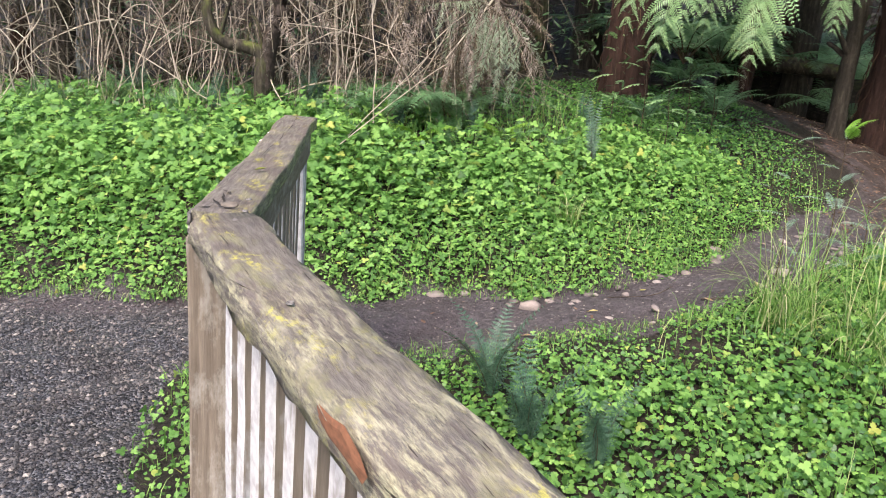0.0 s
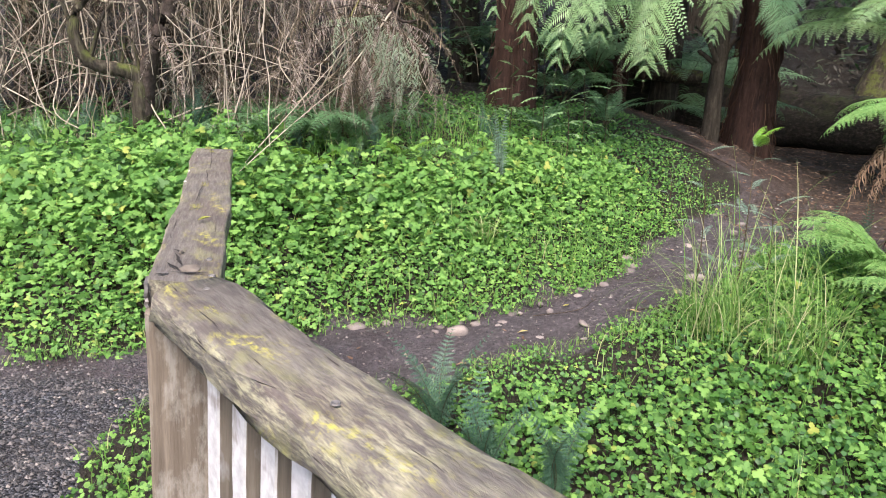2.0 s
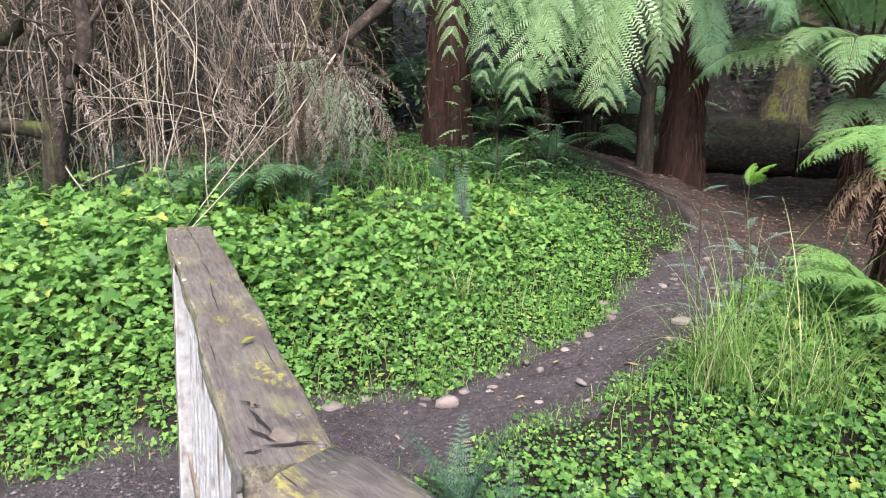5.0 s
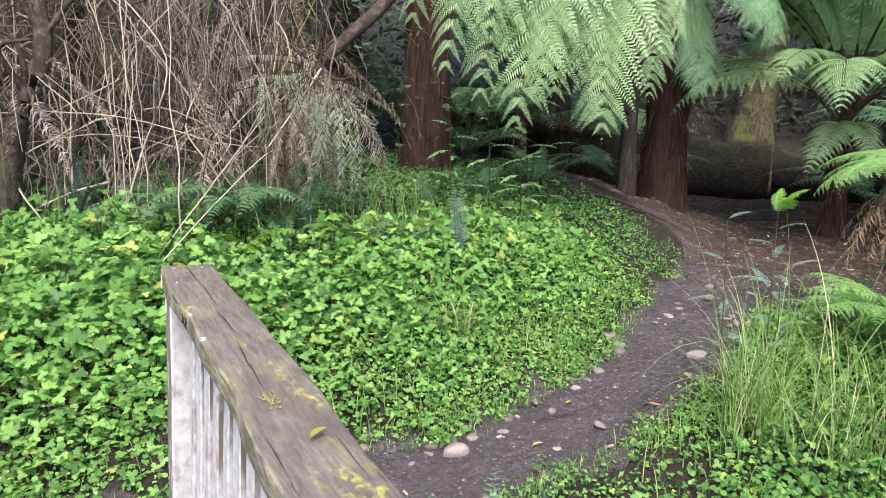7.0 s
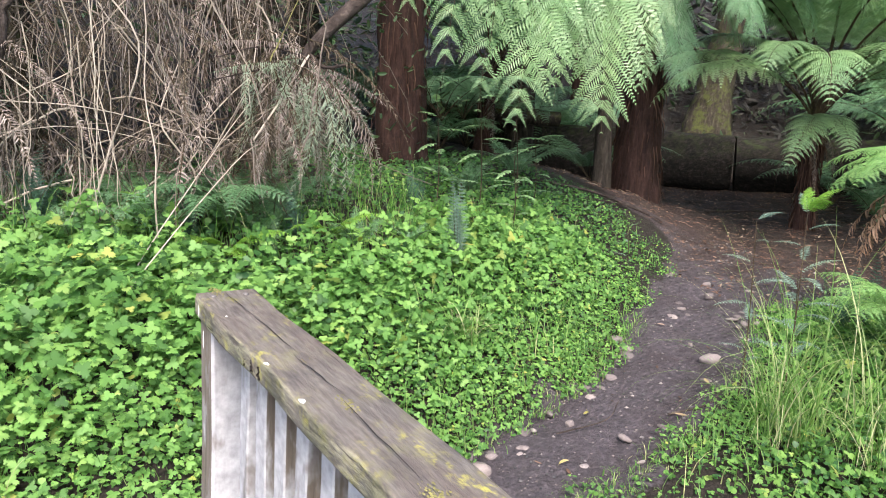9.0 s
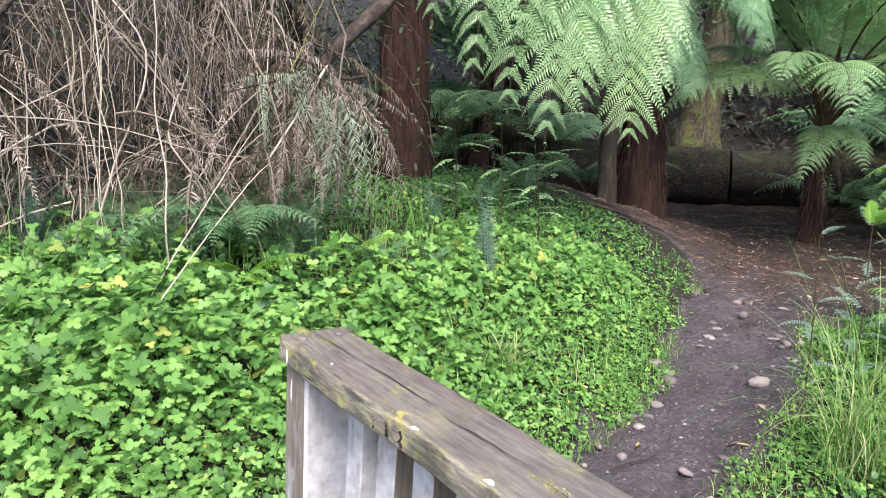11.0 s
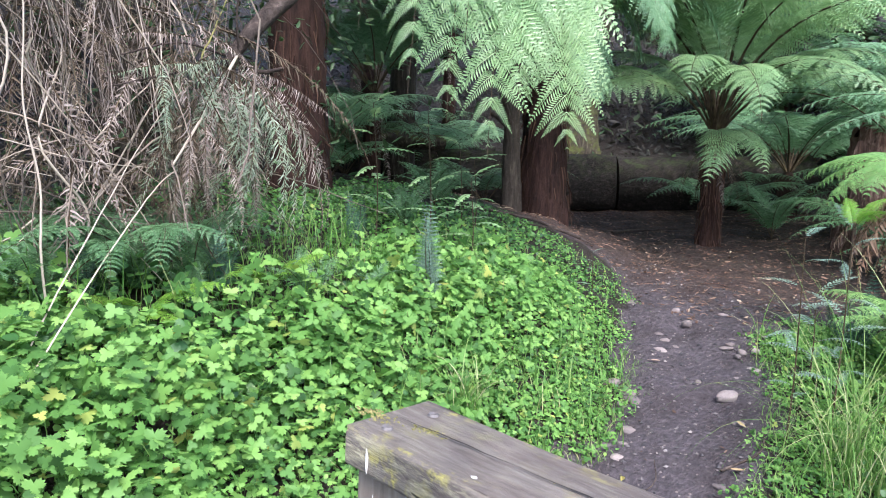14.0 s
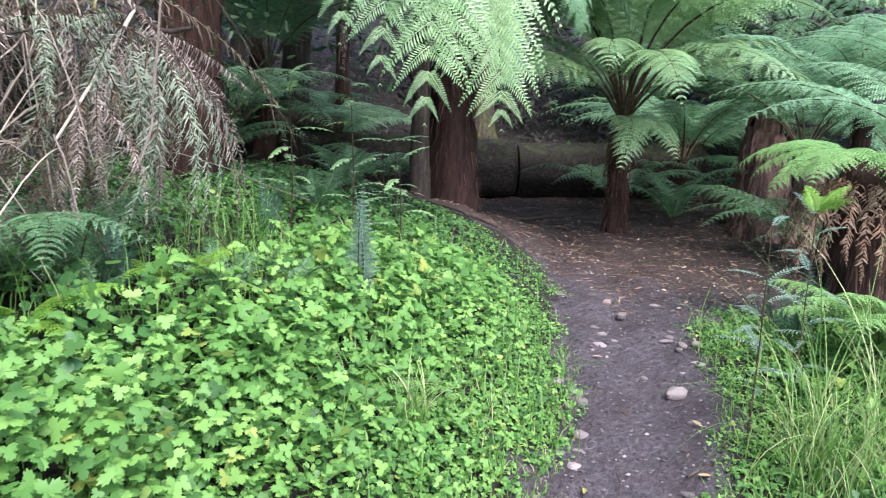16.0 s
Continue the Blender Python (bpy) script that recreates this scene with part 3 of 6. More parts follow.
        o = crust(r * 0.62, sd, 70 if nm == "lichen_patch" else 1).ob(nm, [mt], rail)
        tagged(o, kind="stuff" if nm == "lichen_patch" else "")
        o.matrix_basis = lines[key][0] @ Matrix.Translation((x, y, 0.0008))
    o = crust(0.085, 21, 1, 0.003).ob("rot_patch", [ROT], rail, label="orange-brown rotted timber")
    o.matrix_basis = lines["a"][0] @ Matrix.Translation((1.02, -0.081, -0.025)) @ Matrix.Rotation(radians(90), 4, "X") @ Matrix.Diagonal((1, 0.45, 1, 1))
    # droppings run down the flank, and worn carved marks beside them
    flank = lines["b"][0]
    for x, z, tall in ((1.655, -0.03, 1.5), (1.655, -0.1, 2.2), (1.49, -0.032, 2.0)):
        o = crust(0.02, int(x * 100 + tall * 10), 1, 0.0015).ob("bird_dropping", [DROPPING], rail)
        o.matrix_basis = flank @ Matrix.Translation((x, 0.0745 if z > -0.05 else 0.064, z)) @ Matrix.Rotation(radians(-90), 4, "X") @ Matrix.Diagonal((0.12, tall, 1, 1))
    for k, (x, turn, ln) in enumerate(((1.5, 12, 0.024), (1.47, 12, 0.026), (1.44, 12, 0.024), (1.37, 12, 0.026), (1.34, 12, 0.024), (1.31, 12, 0.026), (1.27, 12, 0.024), (1.23, 12, 0.026))):
        o = upright(ln, 0.0015, 0.005, 130 + k).ob("carved_mark", [SPLIT], rail, label="dark worn mark carved into the timber")
        o.matrix_basis = flank @ Matrix.Translation((x, 0.0725, -0.028)) @ Matrix.Rotation(radians(turn), 4, "Y") @ Matrix.Translation((0, 0, -ln / 2))
    # the split and broken knot at the joint, and the dark corner bracket
    for x, y, l, turn in ((0.15, 0.024, 0.1, 12), (0.215, 0.028, 0.045, 40), (0.058, -0.004, 0.085, 84), (0.1, 0.03, 0.07, 30), (0.05, 0.05, 0.03, 95), (1.58, 0.006, 0.2, 2), (1.36, 0.0, 0.26, 1), (1.12, 0.004, 0.2, 3), (0.85, 0.015, 0.3, -2)):
        g = Geo()
        u = np.linspace(0, 1, 9)
        mid = np.stack([(u - 0.5) * l, 0.0012 * np.sin(11 * u + l * 90) + 0.0008 * np.sin(29 * u), np.full(9, 0.0007)], -1)
        w = ((0.0034 if x < 0.3 else 0.0013) * np.sin(np.pi * u) + 0.0001)[:, None] * np.array([0, 1, 0])
        k = np.arange(8) * 2
        g.add(np.stack([mid - w, mid + w], 1).reshape(-1, 3), np.stack([k, k + 2, k + 3, k + 1], -1))
        o = g.ob("split", [SPLIT], rail, label="dark split in the timber")
        o.matrix_basis = lines["b"][0] @ Matrix.Translation((x, y, 0.0042)) @ Matrix.Rotation(radians(turn), 4, "Z")
    for x, y, sx, sy in ((0.092, -0.004, 0.03, 0.022), (0.215, 0.024, 0.012, 0.006)):
        bm = bmesh.new()
        bmesh.ops.create_icosphere(bm, subdivisions=2, radius=1.0)
        for v in bm.verts:
            v.co *= 1 + 0.35 * noise.noise(v.co * 2.3 + Vector((x * 50, y * 50, 0)))
            v.co = Vector((v.co.x * sx, v.co.y * sy, v.co.z * 0.004))
        me = bpy.data.meshes.new("knot")
        bm.to_mesh(me)
        bm.free()
        me.materials.append(KNOT)
        o = new("knot", me)
        o.parent = rail
        o.matrix_basis = lines["b"][0] @ Matrix.Translation((x, y, 0.002))
    o = upright(0.05, 0.05, 0.008, 5).ob("bracket", [BOLT], rail, label="dark metal corner bracket")
    o.matrix_basis = lines["b"][0] @ Matrix.Translation((0.03, 0.076, -0.052))
    return rail, lean, lines


rail, rail_lean, rail_lines = build_handrail()


def fallen_leaf(name, length, width, material, label):
    """A single curled leaf with its stalk."""
    g = Geo()
    u = np.linspace(0, 1, 7)
    w = width * np.sin(np.pi * np.clip(u * 0.92 + 0.06, 0, 1)) ** 0.8 / 2
    mid = np.stack([u * length, 0.1 * length * np.sin(3 * u), 0.12 * length * u * u], -1)
    v = np.concatenate([mid + np.stack([0 * u, w, w * 0.7], -1), mid, mid + np.stack([0 * u, -w, w * 0.7], -1)])
    i = np.arange(6)
    f = np.concatenate([np.stack([i + 7 * r, i + 7 * r + 7, i + 7 * r + 8, i + 7 * r + 1], -1) for r in (0, 1)])
    g.add(v, f)
    g.add(*tube([(-0.2 * length, -0.01, 0.004), (-0.1 * length, -0.004, 0.003), (0, 0, 0)], 0.001, 4))
    return tagged(g.ob(name, [material]), label, "leaf")


on_rail = fallen_leaf("fallen_leaf", 0.036, 0.013, leaf_material("olive_leaf", [(0.0, (0.13, 0.15, 0.02)), (1.0, (0.2, 0.2, 0.03))], 0.1), "curled olive-green leaf lying on the timber handrail")
on_rail.matrix_world = rail_lean @ rail_lines["b"][0] @ Matrix.Translation((0.5, 0.0, 0.005)) @ Matrix.Rotation(radians(-60), 4, "Z")


# ---- low plants ----
def leaf_template(kind):
    """Outline fan of one leaf, about 1 across: vertices and triangles."""
    rim = []
    if kind == "lobed":
        for c in (90, 208, -28):
            for a, r in ((-57, 0.3), (-42, 0.74), (-31, 0.62), (-17, 0.98), (-8, 0.8), (2, 1.06), (11, 0.8), (23, 0.94), (33, 0.62), (43, 0.72)):
                rim.append((c + a, r * (1.0 if c == 90 else 0.92)))
    else:
        rim = [(90 + a, r) for a, r in ((-150, 0.45), (-100, 0.6), (-50, 0.75), (0, 1.0), (50, 0.75), (100, 0.6), (150, 0.45))]
    a = np.radians([p[0] for p in rim])
    r = np.array([p[1] for p in rim]) * 0.55
    z = -0.35 * r ** 2 + 0.03 * np.cos(3 * (a - np.pi / 2)) * (r > 0.25)
    v = np.vstack([[0, 0, 0], np.stack([r * np.cos(a), r * np.sin(a), z], -1)])
    if kind == "lance":
        v[:, 0] *= 0.36
    n = len(rim)
    f = np.array([(0, 1 + i, 1 + (i + 1) % n) for i in range(n)])
    return v, f


def scatter_leaves(g, pts, size, tilt, kind, rg, mat=0, face=0.0):
    """Adds a leaf at each point, turned and tilted at random."""
    v, f = leaf_template(kind)
    n = len(pts)
    yaw = rg.uniform(0, 2 * np.pi, n)
    ti = np.abs(rg.normal(0, tilt, n))
    az = rg.uniform(0, 2 * np.pi, n)
    cy, sy = np.cos(yaw), np.sin(yaw)
    curl = rg.uniform(0.3, 1.6, n)
    p = np.repeat(v[None], n, 0) * np.stack([np.ones(n), rg.uniform(0.8, 1.15, n), curl], -1)[:, None]
    q = np.stack([p[..., 0] * cy[:, None] - p[..., 1] * sy[:, None], p[..., 0] * sy[:, None] + p[..., 1] * cy[:, None], p[..., 2]], -1)
    k = np.stack([np.cos(az), np.sin(az), np.zeros(n)], -1)
    c, s = np.cos(ti)[:, None, None], np.sin(ti)[:, None, None]
    kk = np.repeat(k[:, None], len(v), 1)
    q = q * c + np.cross(kk, q) * s + kk * (kk * q).sum(-1, keepdims=True) * (1 - c)
    if face:
        fa = rg.normal(face, 0.25, n)[:, None]
        q = np.stack([q[..., 0], q[..., 1] * np.cos(fa) - q[..., 2] * np.sin(fa), q[..., 1] * np.sin(fa) + q[..., 2] * np.cos(fa)], -1)
    q = q * np.broadcast_to(size, (n,))[:, None, None] + pts[:, None]
    g.add(q.reshape(-1, 3), (f[None] + np.arange(n)[:, None, None] * len(v)).reshape(-1, 3), mat)


def spread(x0, x1, y0, y1, per_m2, rg, mask=veg_mask, clump=0.0):
    n = int((x1 - x0) * (y1 - y0) * per_m2)
    x, y = rg.uniform(x0, x1, n), rg.uniform(y0, y1, n)
    keep = rg.uniform(0, 1, n) < mask(x, y)
    if clump:
        c = 0.5 + 0.5 * np.sin(3.1 * x + 2.0 * np.sin(2.3 * y)) * np.sin(2.7 * y + 1.5 * np.sin(3.7 * x))
        keep &= rg.uniform(0, 1, n) < 1 - clump * c
    return x[keep], y[keep]


def carpet(name, area, per_m2, size, height, material, kind, label, seed, clump=0.3, tilt=0.6, stems=True, face=0.33, back=None, shrink=False):
    """A carpet of low leaves on stalks: leaves in layers, and their stems."""
    rg = np.random.default_rng(seed)
    x, y = spread(*area, per_m2, rg, clump=clump)
    if not len(x):
        return None
    if back:
        keep = rg.uniform(0, 1, len(x)) > smoothstep(back[0], back[1], y + 0.25 * np.sin(2.3 * x) + 0.1 * np.sin(7 * x))
        x, y = x[keep], y[keep]
    small = np.interp(x, [0.8, 1.8, 2.8], [1.0, 0.78, 0.5]) if shrink else np.ones(len(x))
    z0 = land(x, y)
    swell = 0.6 + 0.4 * np.sin(2.1 * x + 1.3 * y + 2 * np.sin(1.7 * y)) * np.sin(2.9 * y - 0.8 * x)
    tufts = 0.5 + 0.5 * np.sin(10.3 * x + 3 * np.sin(5.1 * y)) * np.sin(9.1 * y + 2.5 * np.sin(6.7 * x))
    if name.startswith("groundcover_gully"):
        small = np.interp(x, [0.0, 0.6], [0.45, 1.0])
    far_edge = np.minimum(np.abs(y - np.interp(x, *UPPER)), np.where(y > np.interp(x, *UPPER), np.maximum(3.55 - x, 0.05), np.abs(y - np.interp(x, *LOWER))))
    edge = smoothstep(0.0, 0.8, far_edge) * 0.75 + 0.25
    h = (height[0] + (height[1] - height[0]) * rg.uniform(0, 1, len(x)) ** 0.75 * (0.55 + 0.6 * swell)) * edge * small * (0.62 + 0.7 * tufts)
    pts = np.stack([x, y, z0 + h], -1)
    s = rg.uniform(*size, len(x)) * (0.45 + 0.6 * edge) * (0.25 + 0.75 * small)
    g = Geo()
    scatter_leaves(g, pts, s, tilt, kind, rg, face=face)
    if stems:
        k = rg.uniform(0, 1, len(x)) < 0.18
        p, zz = pts[k], z0[k]
        off = rg.normal(0, 0.02, (len(p), 2))
        foot = np.stack([p[:, 0] + off[:, 0], p[:, 1] + off[:, 1], zz], -1)
        w = np.array([0.0012, 0.0008, 0])
        v = np.stack([foot - w, foot + w, p], 1)
        g.add(v.reshape(-1, 3), np.arange(len(v) * 3).reshape(-1, 3))
    o = g.ob(name, [material], smooth=True)
    return tagged(o, label, "ground cover", kind="stuff")


def blades(g, x, y, z, length, lean, width, rg, mat=0, seg=4):
    """Curved grass blades from their feet."""
    n = len(x)
    az = rg.uniform(0, 2 * np.pi, n)
    ln = np.broadcast_to(length, (n,))
    le = np.broadcast_to(lean, (n,))
    d = np.stack([np.cos(az), np.sin(az), np.zeros(n)], -1)
    side = np.stack([-np.sin(az), np.cos(az), np.zeros(n)], -1)
    u = np.linspace(0, 1, seg + 1)
    ang = le[:, None] * (0.15 + 1.6 * u[None] ** 1.3)
    ds = ln[:, None] / seg
    horiz = np.concatenate([np.zeros((n, 1)), np.cumsum(np.sin(ang[:, :-1]) * ds, 1)], 1)
    vert = np.concatenate([np.zeros((n, 1)), np.cumsum(np.cos(ang[:, :-1]) * ds, 1)], 1)
    p = np.stack([x, y, z], -1)[:, None] + d[:, None] * horiz[..., None] + np.array([0, 0, 1.0]) * vert[..., None]
    w = np.broadcast_to(width, (n,))[:, None] * (1 - u[None] ** 1.6) + 0.0003
    v = np.stack([p - side[:, None] * w[..., None], p + side[:, None] * w[..., None]], 2)
    i = np.arange(seg) * 2
    f = np.stack([i, i + 1, i + 3, i + 2], -1)
    g.add(v.reshape(-1, 3), (f[None] + np.arange(n)[:, None, None] * (2 * (seg + 1))).reshape(-1, 4), mat)


def grass_tuft(x, y, count, length, spread_r, label, seed, lean=(0.35, 1.75), width=0.0032):
    rg = np.random.default_rng(seed)
    root = empty("grass_tuft", pose(x, y, float(land(x, y))), label, "grass", "grass tufts")
    kinds = []
    for k in range(14):
        g = Geo()
        blades(g, np.zeros(1), np.zeros(1), np.full(1, -0.02), rg.uniform(*length, 1), rg.uniform(*lean, 1), rg.uniform(0.5, 1, 1) * width, rg, seg=9)
        kinds.append(g.mesh("grass_blade", [GRASS_TALL]))
    for k in range(count):
        r, a = spread_r * math.sqrt(rg.uniform()), rg.uniform(0, 2 * np.pi)
        o = new("grass_blade", kinds[k % 14])
        o.parent = root
        o.matrix_basis = pose(r * math.cos(a), r * math.sin(a), 0, rg.uniform(-8, 8), rg.uniform(-8, 8), rg.uniform(0, 360)) @ Matrix.Scale(rg.uniform(0.6, 1.15), 4)
    return root


# ---- ferns ----
def frond_mesh(name, length, half_width, pairs, sub, a0, a1, hang, material, seed, stipe=0.16, pin_w=0.32, fwd=62, stalk_r=0.006, curl=0.0, ragged=0.0, taper=1.7, vary=0.12, swing=0.05, fill=0.4):
    """One arching frond along +x from the origin: rachis, side leaflets, and their pinnules when sub > 0."""
    rg = np.random.default_rng(seed)
    n = 40
    t = np.linspace(0, 1, n)
    ang = np.radians(a0 + (a1 - a0) * t ** 1.15)
    sway = swing * length * np.sin(3 * t + rg.uniform(0, 6)) * t
    x = np.concatenate([[0], np.cumsum(np.cos(ang[:-1]))]) * length / (n - 1)
    z = np.concatenate([[0], np.cumsum(np.sin(ang[:-1]))]) * length / (n - 1)
    spine = np.stack([x, sway, z], -1)
    g = Geo()
    g.add(*tube(spine[::3], np.linspace(stalk_r, stalk_r * 0.15, len(spine[::3])), 4), 1)
    s = np.repeat(np.linspace(0.0, 1.0, pairs), 2)
    sgn = np.tile([1.0, -1.0], pairs)
    keep = rg.uniform(0, 1, len(s)) > ragged
    s, sgn = s[keep], sgn[keep]
    tt = stipe + (0.985 - stipe) * s
    base = np.stack([np.interp(tt, t, spine[:, k]) for k in range(3)], -1)
    an = np.interp(tt, t, ang)
    T = np.stack([np.cos(an), 0 * an, np.sin(an)], -1)
    Nn = np.stack([-np.sin(an), 0 * an, np.cos(an)], -1)
    Y = np.array([0, 1.0, 0])
    wl = half_width * np.minimum(1, 0.45 + 2.6 * s) * (1 - s ** taper) ** 0.9 + half_width * 0.03
    wl = wl * rg.uniform(1 - vary, 1 + vary * 0.8, len(s))
    th = np.radians(fwd + rg.normal(0, 4, len(s)))
    D = np.cos(th)[:, None] * T + (np.sin(th) * sgn)[:, None] * Y
    P = np.cross(D, Nn) * sgn[:, None]
    down = np.array([0, 0, -1.0])
    m = 6
    u = np.linspace(0, 1, m + 1)
    hg = hang * rg.uniform(1 - 3 * vary, 1 + 3 * vary, len(s))

    def along(uu):
        uu = np.asarray(uu)[..., None]
        return base[:, None] + D[:, None] * (wl[:, None, None] * uu) + (down * 1.0)[None, None] * (hg[:, None, None] * wl[:, None, None] * uu ** 1.7) + Nn[:, None] * (0.12 * wl[:, None, None] * np.sin(np.pi * uu)) - T[:, None] * (curl * wl[:, None, None] * uu ** 2)
    if sub:
        mid = along(np.broadcast_to(u, (len(s), m + 1)))
        w = 0.0022 * (1 - u * 0.8)
        strip = np.stack([mid - P[:, None] * w[None, :, None], mid + P[:, None] * w[None, :, None]], 2)
        i = np.arange(m) * 2
        f = np.stack([i, i + 1, i + 3, i + 2], -1)
        g.add(strip.reshape(-1, 3), (f[None] + np.arange(len(s))[:, None, None] * 2 * (m + 1)).reshape(-1, 4), 0)
        uu = np.linspace(0.05, 0.98, sub)
        for side in (1, -1):
            b = along(np.broadcast_to(uu, (len(s), sub)))
            nxt = along(np.broadcast_to(uu + 0.02, (len(s), sub)))
            dirn = nxt - b
            dirn /= np.linalg.norm(dirn, axis=-1, keepdims=True) + 1e-9
            ln = (wl[:, None] * pin_w * (1 - uu[None] ** 1.5) + 0.15 * pin_w * wl[:, None] * 0.4) * rg.uniform(0.85, 1.1, b.shape[:2])
            out = P[:, None] * side + dirn * 0.35
            out /= np.linalg.norm(out, axis=-1, keepdims=True)
            tip = b + out * ln[..., None] + down * (0.25 * ln[..., None] * (0.4 + hg[:, None, None] * 0.6))
            half = dirn * (wl[:, None, None] / sub * fill)
            midp = b + (tip - b) * 0.45 + Nn[:, None] * (0.04 * ln[..., None])
            quad = np.stack([b - half * 0.5, midp - half, tip, midp + half], 2)
            g.add(quad.reshape(-1, 3), np.arange(quad.shape[0] * sub * 4).reshape(-1, 4), 0)
    else:
        mid = along(np.broadcast_to(u, (len(s), m + 1)))
        if ragged:
            mid = mid + np.cumsum(rg.normal(0, 0.045, mid.shape), 1) * wl[:, None, None] * (u > 0)[None, :, None]
        shape = np.minimum(1, 0.45 + 3 * u) * (1 - u ** 2.2)
        w = (length * (1 - stipe) / pairs * 0.42 * pin_w / 0.32) * shape + 0.0004
        T2 = T[:, None] * w[None, :, None]
        strip = np.stack([mid - T2, mid + T2], 2)
        i = np.arange(m) * 2
        f = np.stack([i, i + 1, i + 3, i + 2], -1)
        g.add(strip.reshape(-1, 3), (f[None] + np.arange(len(s))[:, None, None] * 2 * (m + 1)).reshape(-1, 4), 0)
    return g.mesh(name, [material, STALK])


def hanging_frond(root, top, tip, half_width, material, seed, end=-84, pairs=34, sub=19):
    """A long frond that arches from the crown and hangs down to its tip."""
    way = Vector(tip) - Vector(top)
    flat = math.hypot(way.x, way.y)
    u = np.linspace(0, 1, 60) ** 1.15
    lo, hi = -80.0, 80.0
    for _ in range(40):
        a0 = (lo + hi) / 2
        an = np.radians(a0 + (end - a0) * u)
        if np.sin(an).mean() / np.cos(an).mean() > way.z / flat:
            hi = a0
        else:
            lo = a0
    length = flat / np.cos(an).mean()
    o = new("frond", frond_mesh("hanging_frond", length, half_width, pairs, sub, a0, end, 0.3, material, seed, 0.2, 0.22, 45, 0.008, taper=5.0, vary=0.16, swing=0.012, fill=0.38))
    o.parent = root
    o.matrix_basis = Matrix.Translation(Vector(top) - root.matrix_world.translation) @ pose(0, 0, 0, 0, 0, math.degrees(math.atan2(way.y, way.x)))
    return o


def fern(name, x, y, meshes, count, label, seed, z=None, tilt=(0, 0), scale=1.0, arc=(0, 360), lift=0.0, category="fern", group=""):
    """A fern plant: fronds round one foot, each a part."""
    rg = np.random.default_rng(seed)
    root = empty(name, pose(x, y, (float(land(x, y)) if z is None else z) + lift), label, category, group)
    for k in range(count):
        o = new("frond", meshes[k % len(meshes)])
        o.parent = root
        az = arc[0] + (arc[1] - arc[0]) * (k + rg.uniform(-0.3, 0.3)) / count
        sc = scale * rg.uniform(0.8, 1.12)
        o.matrix_basis = pose(0, 0, 0, rg.uniform(-12, 12), -rg.uniform(*tilt), az) @ Matrix.Scale(sc, 4)
    return root


def trunk(points, radii, name, material, parent, seed, sides=18, rough=0.06, fibres=0, fibre_mat=None):
    """A tapered trunk with an uneven skin, and loose fibres hanging on it."""
    rg = np.random.default_rng(seed)
    line = smooth_line(points, 30)
    r = np.interp(np.linspace(0, 1, len(line)), np.linspace(0, 1, len(radii)), radii)
    v, f = tube(line, r, sides)
    c = np.repeat(line, sides, 0)
    ph = rg.uniform(0, 6, 4)
    a = np.tile(np.arange(sides), len(line)) / sides * 2 * np.pi
    zz = c[:, 2]
    k = 1 + rough * (np.sin(3 * a + 2 * zz + ph[0]) + 0.7 * np.sin(7 * a - 3 * zz + ph[1]) + 0.5 * np.sin(11 * zz + 4 * a + ph[2])) + rg.normal(0, rough * 0.4, len(a))
    v = c + (v - c) * k[:, None]
    g = Geo().add(v, f)
    o = g.ob(name, [material], parent, True)
    if fibres:
        g = Geo()
        for _ in range(fibres):
            i = rg.integers(2, len(line) - 1)
            an = rg.uniform(0, 2 * np.pi)
            e = np.array([math.cos(an), math.sin(an), 0])
            p = line[i] + e * r[i] * 1.0
            ln = rg.uniform(0.08, 0.35)
            q = p + e * rg.uniform(0.01, 0.05) + (rg.normal(0, 0.02), rg.normal(0, 0.02), -ln)
            g.add(*tube([p, (p + q) / 2 + e * rg.uniform(0.0, 0.03), q], [0.006, 0.005, 0.002], 3))
        tagged(g.ob("fibre_skirt", [fibre_mat or FIBRE], parent), kind="stuff")
    return o


# ================= the bank and the gully: carpets of leaves =================
carpet("groundcover_bank", (-2.6, 3.6, 1.8, 4.3), 3000, (0.028, 0.084), (0.015, 0.26), LEAF, "lobed", "bright green buttercup-like leaves carpeting the bank", 11, 0.5, back=(3.2, 3.9), shrink=True)
carpet("groundcover_bank_low", (-2.6, 3.6, 1.7, 4.3), 2600, (0.026, 0.055), (0.0, 0.15), LEAF, "oval", "dense low leaves under the taller ones on the bank", 18, 0.2, stems=False, back=(3.3, 4.0), shrink=True)
carpet("groundcover_gully_low", (-0.6, 4.2, -2.2, 2.9), 1300, (0.022, 0.05), (0.0, 0.1), LEAF, "oval", "dense low leaves under the taller ones in the gully", 20, 0.2, stems=False)
carpet("groundcover_bank_fine", (1.5, 3.7, 2.2, 5.2), 1900, (0.018, 0.04), (0.01, 0.09), LEAF, "oval", "small green leaves creeping over the end of the bank", 16, 0.5, stems=False, back=(4.3, 5.2))
carpet("groundcover_gully", (-0.6, 4.2, -2.2, 2.9), 1300, (0.022, 0.064), (0.015, 0.17), LEAF, "lobed", "low green lobed leaves filling the gully below the path", 12, 0.75)
carpet("groundcover_gully_edge", (4.15, 8.5, -6.0, 1.6), 200, (0.06, 0.12), (0.02, 0.2), LEAF, "lobed", "scattered green lobed leaves along the low edge of the gully", 19, 0.5, stems=False)
carpet("groundcover_gully_far", (0.8, 8.5, -7.5, -2.2), 170, (0.06, 0.12), (0.02, 0.2), LEAF, "lobed", "scattered green lobed leaves at the far end of the gully", 22, 0.5, stems=False)
